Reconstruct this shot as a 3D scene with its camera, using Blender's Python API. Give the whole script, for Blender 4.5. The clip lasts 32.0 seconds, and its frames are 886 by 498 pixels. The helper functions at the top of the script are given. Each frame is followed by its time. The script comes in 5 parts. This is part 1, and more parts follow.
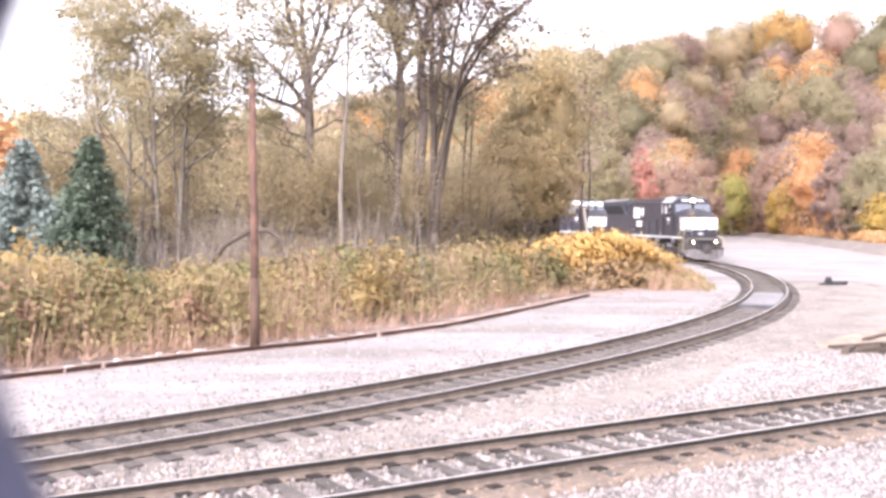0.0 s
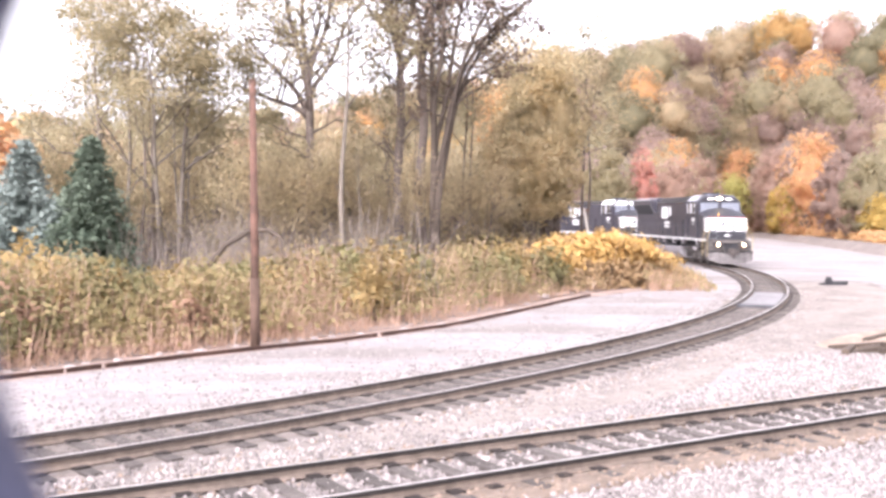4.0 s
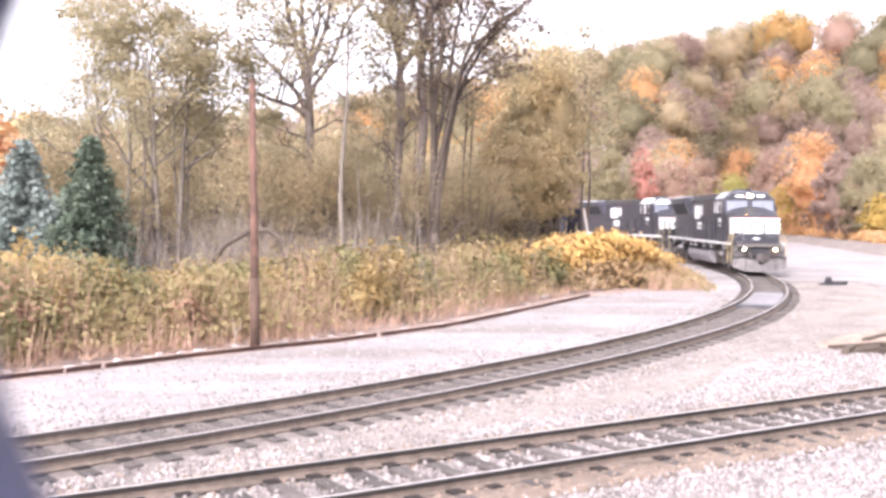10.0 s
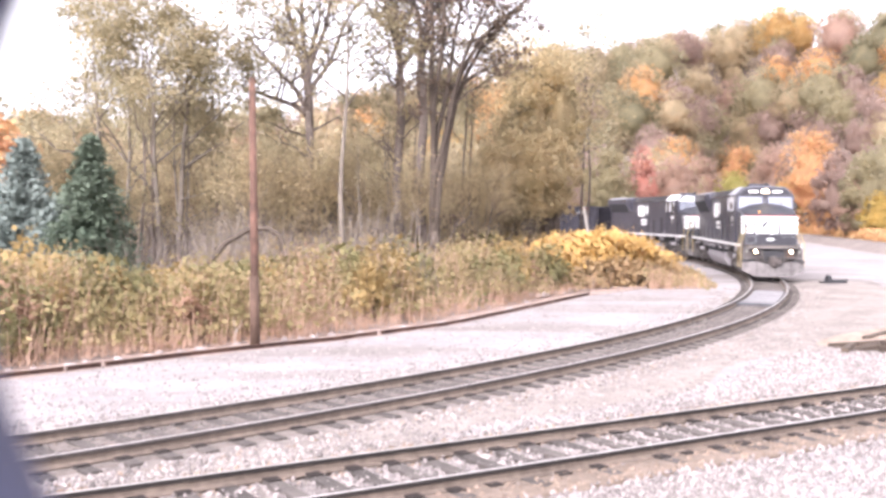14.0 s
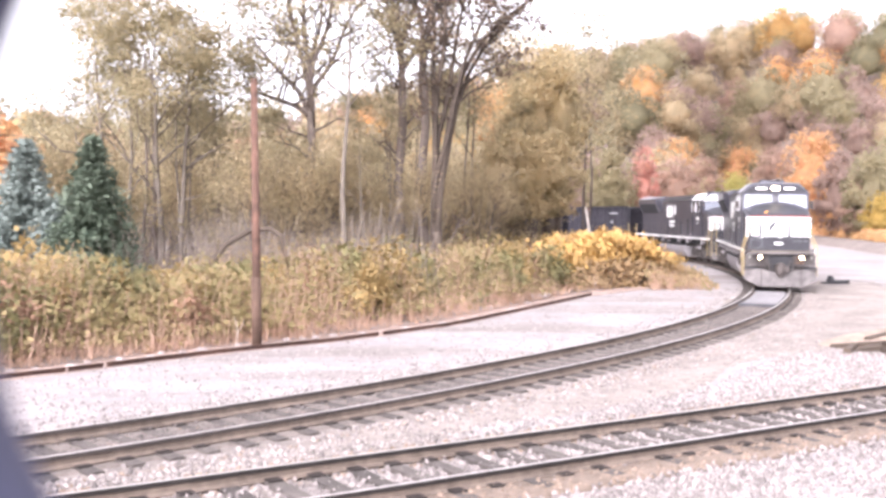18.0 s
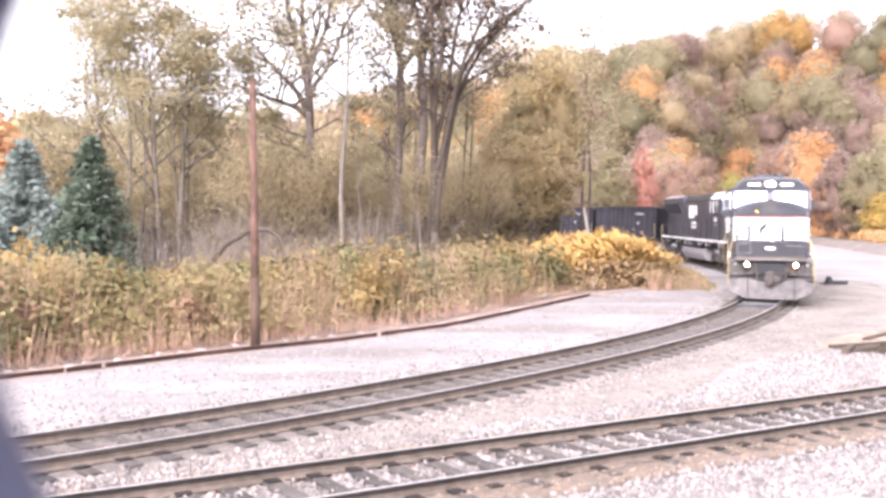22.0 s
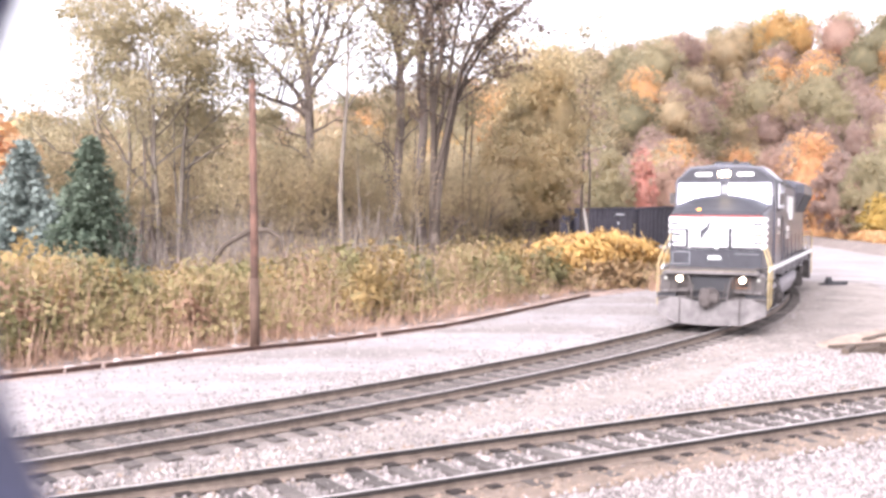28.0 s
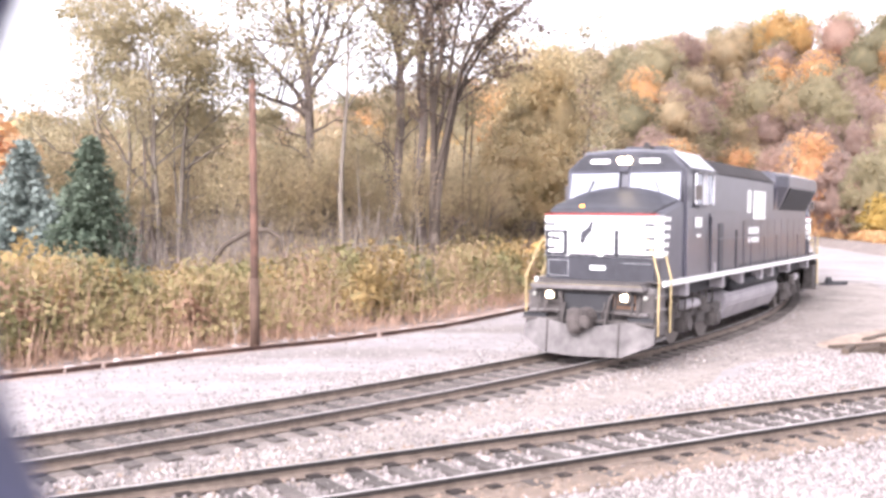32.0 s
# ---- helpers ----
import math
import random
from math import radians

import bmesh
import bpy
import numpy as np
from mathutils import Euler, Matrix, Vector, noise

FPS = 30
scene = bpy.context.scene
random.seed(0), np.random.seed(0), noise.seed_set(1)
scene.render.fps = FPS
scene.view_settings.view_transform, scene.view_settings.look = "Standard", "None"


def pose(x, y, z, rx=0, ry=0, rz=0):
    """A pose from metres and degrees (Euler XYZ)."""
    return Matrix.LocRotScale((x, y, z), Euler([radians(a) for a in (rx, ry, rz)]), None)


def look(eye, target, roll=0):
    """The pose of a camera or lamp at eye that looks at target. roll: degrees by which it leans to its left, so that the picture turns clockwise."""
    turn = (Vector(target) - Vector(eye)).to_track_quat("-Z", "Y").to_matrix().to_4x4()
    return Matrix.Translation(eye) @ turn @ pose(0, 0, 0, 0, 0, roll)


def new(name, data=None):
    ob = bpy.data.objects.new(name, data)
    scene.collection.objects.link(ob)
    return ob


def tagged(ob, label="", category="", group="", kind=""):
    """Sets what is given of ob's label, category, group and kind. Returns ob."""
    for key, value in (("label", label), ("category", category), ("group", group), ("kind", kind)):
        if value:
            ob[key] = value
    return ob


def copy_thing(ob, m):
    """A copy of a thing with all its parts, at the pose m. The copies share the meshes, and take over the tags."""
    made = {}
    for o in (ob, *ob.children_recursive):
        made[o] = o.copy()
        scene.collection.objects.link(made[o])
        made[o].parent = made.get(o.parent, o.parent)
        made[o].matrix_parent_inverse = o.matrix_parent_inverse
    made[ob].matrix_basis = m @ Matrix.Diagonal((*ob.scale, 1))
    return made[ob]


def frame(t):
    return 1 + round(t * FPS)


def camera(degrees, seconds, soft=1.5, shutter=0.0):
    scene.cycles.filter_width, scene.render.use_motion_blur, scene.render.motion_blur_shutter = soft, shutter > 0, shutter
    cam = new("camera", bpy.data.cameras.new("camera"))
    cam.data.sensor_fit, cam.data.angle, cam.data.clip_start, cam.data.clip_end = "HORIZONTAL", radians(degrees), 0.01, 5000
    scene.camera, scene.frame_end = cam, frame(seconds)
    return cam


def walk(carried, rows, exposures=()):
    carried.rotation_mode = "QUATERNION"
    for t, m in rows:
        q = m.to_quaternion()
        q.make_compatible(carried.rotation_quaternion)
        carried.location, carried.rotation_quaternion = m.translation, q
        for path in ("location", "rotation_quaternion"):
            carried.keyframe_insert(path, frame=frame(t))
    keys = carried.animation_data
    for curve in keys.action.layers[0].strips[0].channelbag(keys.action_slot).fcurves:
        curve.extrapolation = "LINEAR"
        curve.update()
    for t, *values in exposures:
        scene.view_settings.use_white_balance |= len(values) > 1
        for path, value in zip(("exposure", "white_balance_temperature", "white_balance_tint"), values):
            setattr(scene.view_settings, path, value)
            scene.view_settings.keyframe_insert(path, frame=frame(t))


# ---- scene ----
# The camera stands still but for small shakes: (seconds, turn to its left, tilt down), in degrees.
EYE = (0.0, 0.0, 3.07)
PITCH, ROLL = -1.846, 0.5
cam = camera(47.07, 32.0, soft=3.2)
cam.data.dof.use_dof, cam.data.dof.focus_distance, cam.data.dof.aperture_fstop = True, 42.0, 3.3   # far focus: the ring close by is blurred
SHAKE = [(0, 0, 0), (3.5, 0, 0), (4.6, .05, .01), (5.5, .165, .03), (6, .312, .05), (6.5, .18, .07), (7, .11, .05), (8, .057, .03),
         (9, .035, .016), (10, 0, 0), (13, 0, 0), (13.5, 0, .045), (14, 0, .1), (16.5, -.045, .1), (17.5, -.035, .05), (18, .1, .064),
         (18.5, .064, .105), (19, .03, .127), (20, -.045, .105), (21, -.01, .05), (22.5, .02, .02), (24, 0, 0), (32, 0, 0)]


def cam_pose(yaw, down):
    return pose(*EYE, 0, 0, yaw) @ pose(0, 0, 0, 90 + PITCH - down, 0, 0) @ pose(0, 0, 0, 0, 0, ROLL)


walk(cam, [(t, cam_pose(a, b)) for t, a, b in SHAKE], exposures=[(0, 2.2, 6250, 21.6), (32, 2.2, 6250, 21.6)])

# ---- light: a bright overcast autumn sky ----
world = bpy.data.worlds.new("overcast")
scene.world = world
world.use_nodes = True
wn, wl = world.node_tree.nodes, world.node_tree.links
sky = wn.new("ShaderNodeTexSky")
sky.sky_type, sky.sun_disc = "NISHITA", False
sky.sun_elevation, sky.sun_rotation = radians(33), radians(206)
sky.air_density, sky.dust_density, sky.ozone_density = 1.0, 6.0, 1.0
grey = wn.new("ShaderNodeHueSaturation")
grey.inputs["Saturation"].default_value = 0.12
wl.new(sky.outputs[0], grey.inputs["Color"])
deck = wn.new("ShaderNodeMix")
deck.data_type = "RGBA"
deck.inputs["Factor"].default_value = 0.65
deck.inputs["B"].default_value = (3.3, 3.3, 3.35, 1)   # the cloud deck
wl.new(grey.outputs[0], deck.inputs["A"])
wl.new(deck.outputs["Result"], wn["Background"].inputs["Color"])
wn["Background"].inputs["Strength"].default_value = 0.164
sun = new("sun", bpy.data.lights.new("sun", "SUN"))
sun.data.energy, sun.data.angle, sun.data.color = 1.25, radians(30), (1.0, 0.97, 0.93)
sun.matrix_world = look((-22, -45, 33), (0, 0, 0))

# ---- materials ----
MATS = {}


def mat(name, col, rough=0.8, metal=0.0, vary=0.25, scale=6.0, bump=0.0, bump_scale=40.0, col2=None, rand=0.0, spec=0.4, glow=None, power=0.0, island=0.0, coat=0.0):
    """A surface: base colour broken up by coarse and fine noise, with an optional second colour, relief and change from piece to piece."""
    if name in MATS:
        return MATS[name]
    m = bpy.data.materials.new(name)
    m.use_nodes = True
    n, l = m.node_tree.nodes, m.node_tree.links
    b = n["Principled BSDF"]
    b.inputs["Roughness"].default_value, b.inputs["Metallic"].default_value = rough, metal
    b.inputs["Specular IOR Level"].default_value = spec
    b.inputs["Coat Weight"].default_value, b.inputs["Coat Roughness"].default_value = coat, 0.12
    tc = n.new("ShaderNodeTexCoord")
    big, fine = n.new("ShaderNodeTexNoise"), n.new("ShaderNodeTexNoise")
    big.inputs["Scale"].default_value, big.inputs["Detail"].default_value = scale * 0.15, 5
    fine.inputs["Scale"].default_value, fine.inputs["Detail"].default_value = scale, 3
    for t in (big, fine):
        l.new(tc.outputs["Object"], t.inputs["Vector"])
    add = n.new("ShaderNodeMath")
    add.operation = "ADD"
    l.new(big.outputs["Fac"], add.inputs[0])
    l.new(fine.outputs["Fac"], add.inputs[1])
    ramp = n.new("ShaderNodeMapRange")
    ramp.inputs["From Min"].default_value, ramp.inputs["From Max"].default_value = 0.7, 1.3
    l.new(add.outputs[0], ramp.inputs["Value"])
    mix = n.new("ShaderNodeMix")
    mix.data_type = "RGBA"
    c2 = col2 or tuple(min(1, c * (1 + vary)) for c in col)
    c1 = col if col2 else tuple(c * (1 - vary) for c in col)
    mix.inputs["A"].default_value, mix.inputs["B"].default_value = (*c1, 1), (*c2, 1)
    l.new(ramp.outputs[0], mix.inputs["Factor"])
    out = mix.outputs["Result"]
    if rand or island:
        if island:
            info = n.new("ShaderNodeNewGeometry").outputs["Random Per Island"]
        else:
            info = n.new("ShaderNodeObjectInfo").outputs["Random"]
        mr = n.new("ShaderNodeMapRange")
        k = rand or island
        mr.inputs["To Min"].default_value, mr.inputs["To Max"].default_value = 1 - k, 1 + k
        l.new(info, mr.inputs["Value"])
        hs = n.new("ShaderNodeHueSaturation")
        l.new(mr.outputs[0], hs.inputs["Value"])
        l.new(out, hs.inputs["Color"])
        out = hs.outputs[0]
    l.new(out, b.inputs["Base Color"])
    if bump:
        bt = n.new("ShaderNodeTexNoise")
        bt.inputs["Scale"].default_value, bt.inputs["Detail"].default_value = bump_scale, 4
        l.new(tc.outputs["Object"], bt.inputs["Vector"])
        bp = n.new("ShaderNodeBump")
        bp.inputs["Strength"].default_value, bp.inputs["Distance"].default_value = bump, 0.05
        l.new(bt.outputs["Fac"], bp.inputs["Height"])
        l.new(bp.outputs[0], b.inputs["Normal"])
    if glow:
        b.inputs["Emission Color"].default_value, b.inputs["Emission Strength"].default_value = (*glow, 1), power
    MATS[name] = m
    return m


def leaf_mat(name, cols, rough=0.7, through_light=0.35, mottle=0.38):
    """Foliage: colours picked leaf by leaf, and light let through."""
    if name in MATS:
        return MATS[name]
    m = bpy.data.materials.new(name)
    m.use_nodes = True
    n, l = m.node_tree.nodes, m.node_tree.links
    b = n["Principled BSDF"]
    b.inputs["Roughness"].default_value, b.inputs["Specular IOR Level"].default_value = rough, 0.2
    geo = n.new("ShaderNodeNewGeometry")
    tc = n.new("ShaderNodeTexCoord")
    nz = n.new("ShaderNodeTexNoise")
    nz.inputs["Scale"].default_value, nz.inputs["Detail"].default_value = 0.55, 2
    l.new(tc.outputs["Object"], nz.inputs["Vector"])
    mx = n.new("ShaderNodeMath")
    mx.operation = "MULTIPLY_ADD"
    mx.inputs[1].default_value = mottle
    l.new(geo.outputs["Random Per Island"], mx.inputs[0])
    sc = n.new("ShaderNodeMapRange")
    sc.inputs["From Min"].default_value, sc.inputs["From Max"].default_value = 0.3, 0.7
    sc.inputs["To Max"].default_value = 0.98 - mottle
    l.new(nz.outputs["Fac"], sc.inputs["Value"])
    l.new(sc.outputs[0], mx.inputs[2])
    ramp = n.new("ShaderNodeValToRGB")
    el = ramp.color_ramp.elements
    while len(el) < len(cols):
        el.new(0.5)
    for i, c in enumerate(cols):
        el[i].position = i / max(1, len(cols) - 1)
        el[i].color = (*c, 1)
    l.new(mx.outputs[0], ramp.inputs["Fac"])
    l.new(ramp.outputs[0], b.inputs["Base Color"])
    tr = n.new("ShaderNodeBsdfTranslucent")
    l.new(ramp.outputs[0], tr.inputs["Color"])
    sh = n.new("ShaderNodeMixShader")
    sh.inputs[0].default_value = through_light
    l.new(b.outputs[0], sh.inputs[1])
    l.new(tr.outputs[0], sh.inputs[2])
    l.new(sh.outputs[0], n["Material Output"].inputs["Surface"])
    MATS[name] = m
    return m


# ---- mesh helpers ----
class Shape:
    """Gathers the faces of one part."""

    def __init__(self):
        self.v, self.f = [], []

    def face_set(self, verts, faces):
        k = len(self.v)
        self.v += [tuple(p) for p in verts]
        self.f += [tuple(i + k for i in f) for f in faces]
        return self

    def box(self, x0, x1, y0, y1, z0, z1):
        return self.face_set([(x, y, z) for x in (x0, x1) for y in (y0, y1) for z in (z0, z1)],
                             [(0, 1, 3, 2), (4, 6, 7, 5), (0, 4, 5, 1), (2, 3, 7, 6), (0, 2, 6, 4), (1, 5, 7, 3)])

    def loft(self, rings, caps=True):
        n = len(rings[0])
        verts = [p for r in rings for p in r]
        faces = [(i * n + j, i * n + (j + 1) % n, (i + 1) * n + (j + 1) % n, (i + 1) * n + j)
                 for i in range(len(rings) - 1) for j in range(n)]
        if caps:
            faces += [tuple(range(n - 1, -1, -1)), tuple((len(rings) - 1) * n + j for j in range(n))]
        return self.face_set(verts, faces)

    def tube(self, points, radii, sides=8):
        """A round bar or limb through the points."""
        pts = [Vector(p) for p in points]
        if not hasattr(radii, "__len__"):
            radii = [radii] * len(pts)
        rings, ref = [], None
        for i, p in enumerate(pts):
            d = (pts[min(i + 1, len(pts) - 1)] - pts[max(i - 1, 0)]).normalized()
            a = Vector((0, 0, 1)) if abs(d.z) < 0.9 else Vector((1, 0, 0))
            u = d.cross(a).normalized() if ref is None else (ref - d * ref.dot(d)).normalized()
            ref = u
            w = d.cross(u)
            rings.append([p + (u * math.cos(6.28318 * k / sides) + w * math.sin(6.28318 * k / sides)) * radii[i] for k in range(sides)])
        return self.loft(rings)

    def mesh(self, name, bevel=0.0):
        me = bpy.data.meshes.new(name)
        me.from_pydata(self.v, [], self.f)
        bm = bmesh.new()
        bm.from_mesh(me)
        bmesh.ops.recalc_face_normals(bm, faces=bm.faces)
        if bevel:
            bmesh.ops.bevel(bm, geom=[e for e in bm.edges if e.is_manifold and e.calc_face_angle(0) > 0.4], offset=bevel, segments=2, affect="EDGES", clamp_overlap=True)
        bm.to_mesh(me)
        bm.free()
        return me


def part(name, shape, material, parent=None, label="", bevel=0.0, smooth=False, at=None):
    """One mesh object, under a thing or a part, or a thing itself."""
    me = shape.mesh(name, bevel) if isinstance(shape, Shape) else shape
    if smooth:
        me.polygons.foreach_set("use_smooth", [True] * len(me.polygons))
    if not me.materials:
        me.materials.append(material)
    ob = new(name, me)
    if parent is not None:
        ob.parent = parent
    if at is not None:
        ob.matrix_basis = at
    if label:
        ob["label"] = label
    return ob


def quads(name, q, material, out=None, even=.7):
    """A mesh of loose quads from an array (n, 4, 3); out: which way the foliage faces at each, for soft shading of a crown."""
    q = np.asarray(q, np.float32)
    n = len(q)
    if out is not None:
        geo = np.cross(q[:, 1] - q[:, 0], q[:, 2] - q[:, 0])
        geo /= np.linalg.norm(geo, axis=1, keepdims=True) + 1e-9
        out = out / (np.linalg.norm(out, axis=1, keepdims=True) + 1e-9)
        back = (geo * out).sum(1) < 0
        q[back] = q[back][:, ::-1]
        geo[back] *= -1
        soft_n = out * even + geo * (1 - even)
        soft_n /= np.linalg.norm(soft_n, axis=1, keepdims=True)
    me = bpy.data.meshes.new(name)
    me.vertices.add(n * 4)
    me.vertices.foreach_set("co", q.reshape(-1))
    me.loops.add(n * 4)
    me.loops.foreach_set("vertex_index", np.arange(n * 4, dtype=np.int32))
    me.polygons.add(n)
    me.polygons.foreach_set("loop_start", np.arange(0, n * 4, 4, dtype=np.int32))
    me.update(calc_edges=True)
    if out is not None:
        me.polygons.foreach_set("use_smooth", np.ones(n, bool))
        me.normals_split_custom_set_from_vertices(np.repeat(soft_n, 4, 0).tolist())
    me.materials.append(material)
    return me


def leaf_quads(rng, centres, size, flat=0.5, long=1.5):
    """One leaf of the given size round each centre, at a random turn; flat: how level the leaves lie."""
    n = len(centres)
    a = rng.normal(size=(n, 3))
    a[:, 2] *= 1 - flat
    a /= np.linalg.norm(a, axis=1, keepdims=True)
    b = rng.normal(size=(n, 3))
    b[:, 2] *= 1 - 0.5 * flat
    b -= a * (a * b).sum(1, keepdims=True)
    b /= np.linalg.norm(b, axis=1, keepdims=True)
    s = (size * rng.uniform(0.6, 1.3, n))[:, None]
    u, w = a * s * long * 0.5, b * s * 0.5
    c = np.asarray(centres)
    return np.stack([c - u, c + w - 0.15 * u, c + u, c - w - 0.15 * u], 1)


# ---- the railway line ----
CX, CY, RC = -55.59, 66.75, 73.35     # centre and radius of the curve
TH0 = -20.78                              # where the easier curve begins, degrees
R2 = 88.0


def line(s):
    """Place and heading (degrees) s metres along the curved track, counted towards the viewer."""
    if s >= 0:
        th = radians(TH0) - s / RC
        return CX + RC * math.cos(th), CY + RC * math.sin(th), math.degrees(th) - 90
    th = radians(TH0) - s / R2
    cx, cy = CX + (RC - R2) * math.cos(radians(TH0)), CY + (RC - R2) * math.sin(radians(TH0))
    th = min(th, radians(TH0) + 62 / R2)
    x, y = cx + R2 * math.cos(th), cy + R2 * math.sin(th)
    over = -s - 62
    if over > 0:
        x, y = x - math.sin(th) * over, y + math.cos(th) * over
    return x, y, math.degrees(th) - 90


def rail_shape(path_pts, heads, off, which='whole'):
    """The rolled section of a rail, swept along the path."""
    sec = {'whole': [(-.07, -.17), (.07, -.17), (.07, -.155), (.012, -.135), (.012, -.045), (.036, -.035), (.036, -.006), (.03, 0), (-.03, 0), (-.036, -.006), (-.036, -.035), (-.012, -.045), (-.012, -.135), (-.07, -.155)],
           'upper': [(-.037, -.052), (.037, -.052), (.037, -.006), (.03, 0), (-.03, 0), (-.037, -.006)],
           'foot': [(-.075, -.172), (.075, -.172), (.075, -.155), (.014, -.13), (.013, -.045), (.03, -.039), (-.03, -.039), (-.013, -.045), (-.014, -.13), (-.075, -.155)]}[which]
    rings = []
    for (x, y), h in zip(path_pts, heads):
        nx, ny = -math.sin(radians(h)), math.cos(radians(h))
        rings.append([(x + nx * (off + u), y + ny * (off + u), z) for u, z in sec])
    return Shape().loft(rings)


SHADED_RAIL_HEAD = mat("shade_dark_rail_steel", (.023, .019, .017), .7, .2, .3, 8, .2, 60)
TIE = mat("weathered_tie_wood", (.078, .067, .061), .9, 0, .35, 9, .5, 30, rand=.3)
POLISHED = mat("polished_rail_head", (.470, .440, .424), .55, .7, .1, 8)
RAIL_FOOT = mat("tan_rail_foot", (.155, .122, .10), .9, .1, .3, 8, .3, 40)
PLATE = mat("dark_tie_plate", (.027, .021, .019), .8, .2, .3, 8)
FOULED = mat("fouled_brown_ballast", (.175, .148, .133), .95, 0, .3, 9, .8, 50)
DUSTY = mat("dusty_trodden_dirt", (.215, .182, .16), .95, 0, .3, 4, .7, 40)
STAINED = mat("rust_stained_ballast", (.197, .152, .121), .95, 0, .25, 9, .8, 50)
TAN_STONE = mat("rust_stained_stone", (.220, .163, .125), .95, 0, .3, 14, island=.35)
BALLAST = mat("ballast_stone", (.232, .204, .194), .95, 0, .25, 14, 0, island=.5)
GRAVEL = mat("pale_gravel", (.220, .199, .197), .95, 0, .2, 3, .5, 60, col2=(.334, .307, .303))

# dirt tracked over the gravel, in patches and along the way that cars take
gn, gl = GRAVEL.node_tree.nodes, GRAVEL.node_tree.links
dirt_at = gn.new("ShaderNodeTexCoord")
dirt_map = gn.new("ShaderNodeMapping")
dirt_map.inputs["Rotation"].default_value = (0, 0, radians(-38))
dirt_map.inputs["Scale"].default_value = (.09, .5, 1)
dirt_nz = gn.new("ShaderNodeTexNoise")
dirt_nz.inputs["Scale"].default_value, dirt_nz.inputs["Detail"].default_value = 1.0, 6
dirt_rg = gn.new("ShaderNodeMapRange")
dirt_rg.inputs["From Min"].default_value, dirt_rg.inputs["From Max"].default_value, dirt_rg.inputs["To Max"].default_value = .47, .7, .85
dirt_mix = gn.new("ShaderNodeMix")
dirt_mix.data_type = "RGBA"
dirt_mix.inputs["B"].default_value = (.165, .14, .128, 1)
gl.new(dirt_at.outputs["Object"], dirt_map.inputs["Vector"])
gl.new(dirt_map.outputs[0], dirt_nz.inputs["Vector"])
gl.new(dirt_nz.outputs["Fac"], dirt_rg.inputs["Value"])
gl.new(dirt_rg.outputs[0], dirt_mix.inputs["Factor"])
gl.new(gn["Principled BSDF"].inputs["Base Color"].links[0].from_socket, dirt_mix.inputs["A"])
gl.new(dirt_mix.outputs["Result"], gn["Principled BSDF"].inputs["Base Color"])

# ---- ground ----


def hill_foot(a):
    """How far off the hill begins, in the direction a (degrees to the right of straight ahead)."""
    return float(np.interp(a, (12.5, 15.0, 15.9, 18.3, 20, 21.8, 23.85, 30), (125, 205, 226, 182, 157, 132, 125, 125)))


def lift(x, y):
    """Height of the land: level yard, and a wooded hill beyond it."""
    d = math.hypot(x, y)
    a = math.degrees(math.atan2(x, max(y, 1)))
    if y < 60 or d < 112:
        return -0.22
    top = float(np.interp(a, (-30, -18, -5.8, 2.1, 6.8, 10, 12.5, 15, 17.5, 30), (15, 15, 21, 29, 40, 46, 48, 48, 47, 47)))
    d0 = hill_foot(a)
    k = min(1.0, max(0.0, (d - d0) / (285 - d0)))
    return -0.22 + top * k * k * (3 - 2 * k)


rad = [0, 6, 12, 20, 30, 45, 60, 80, 100, 115, 125, 140, 155, 170, 190, 210, 235, 260, 290, 330, 400, 600, 1000, 2400]
SEG = 144
ring_v, ring_f = [(0, 0, -.22)], []
for r in rad[1:]:
    for k in range(SEG):
        a = 2 * math.pi * k / SEG
        x, y = r * math.sin(a), r * math.cos(a)
        ring_v.append((x, y, -.22))
for k in range(SEG):
    ring_f.append((0, 1 + (k + 1) % SEG, 1 + k))
for i in range(len(rad) - 2):
    for k in range(SEG):
        p, q = 1 + i * SEG + k, 1 + i * SEG + (k + 1) % SEG
        ring_f.append((p, q, q + SEG, p + SEG))
ground = part("ground", Shape().face_set(ring_v, ring_f), GRAVEL, smooth=True)
litter_v, litter_f = [], []
hill_a = [-36 + .75 * i for i in range(97)]
HILL_ROWS = 19
for i in range(HILL_ROWS):
    for a in hill_a:
        d0 = hill_foot(a) - 6
        r = d0 + (300 - d0) * i / (HILL_ROWS - 2) if i < HILL_ROWS - 1 else 420
        x, y = r * math.sin(radians(a)), r * math.cos(radians(a))
        z = lift(x, y) if i < HILL_ROWS - 1 else -1
        litter_v.append((x, y, z + (.1 if i > 1 else -.15)))
na = len(hill_a)
for i in range(HILL_ROWS - 1):
    for k in range(na - 1):
        litter_f.append((i * na + k, i * na + k + 1, (i + 1) * na + k + 1, (i + 1) * na + k))
LITTER = mat("leaf_litter", (.17, .135, .115), 1.0, 0, .4, 2, .8, 3, col2=(.25, .20, .17))
tagged(part("hillside", Shape().face_set(litter_v, litter_f), LITTER, smooth=True), "brown leaf litter on the wooded hillside", "hillside", kind="structure")
tagged(ground, "pale crushed gravel yard running out to wooded hill", "ground", kind="structure")


S_MAIN = [i * 1.5 - 150 for i in range(int(210 / 1.5))]
main_pts = [line(s)[:2] for s in S_MAIN]
main_head = [line(s)[2] for s in S_MAIN]
N0, N1 = (-14.9, 3.3), (30.0, 31.6)
near_dir = (Vector(N1) - Vector(N0)).normalized()
near_head = math.degrees(math.atan2(near_dir.y, near_dir.x))
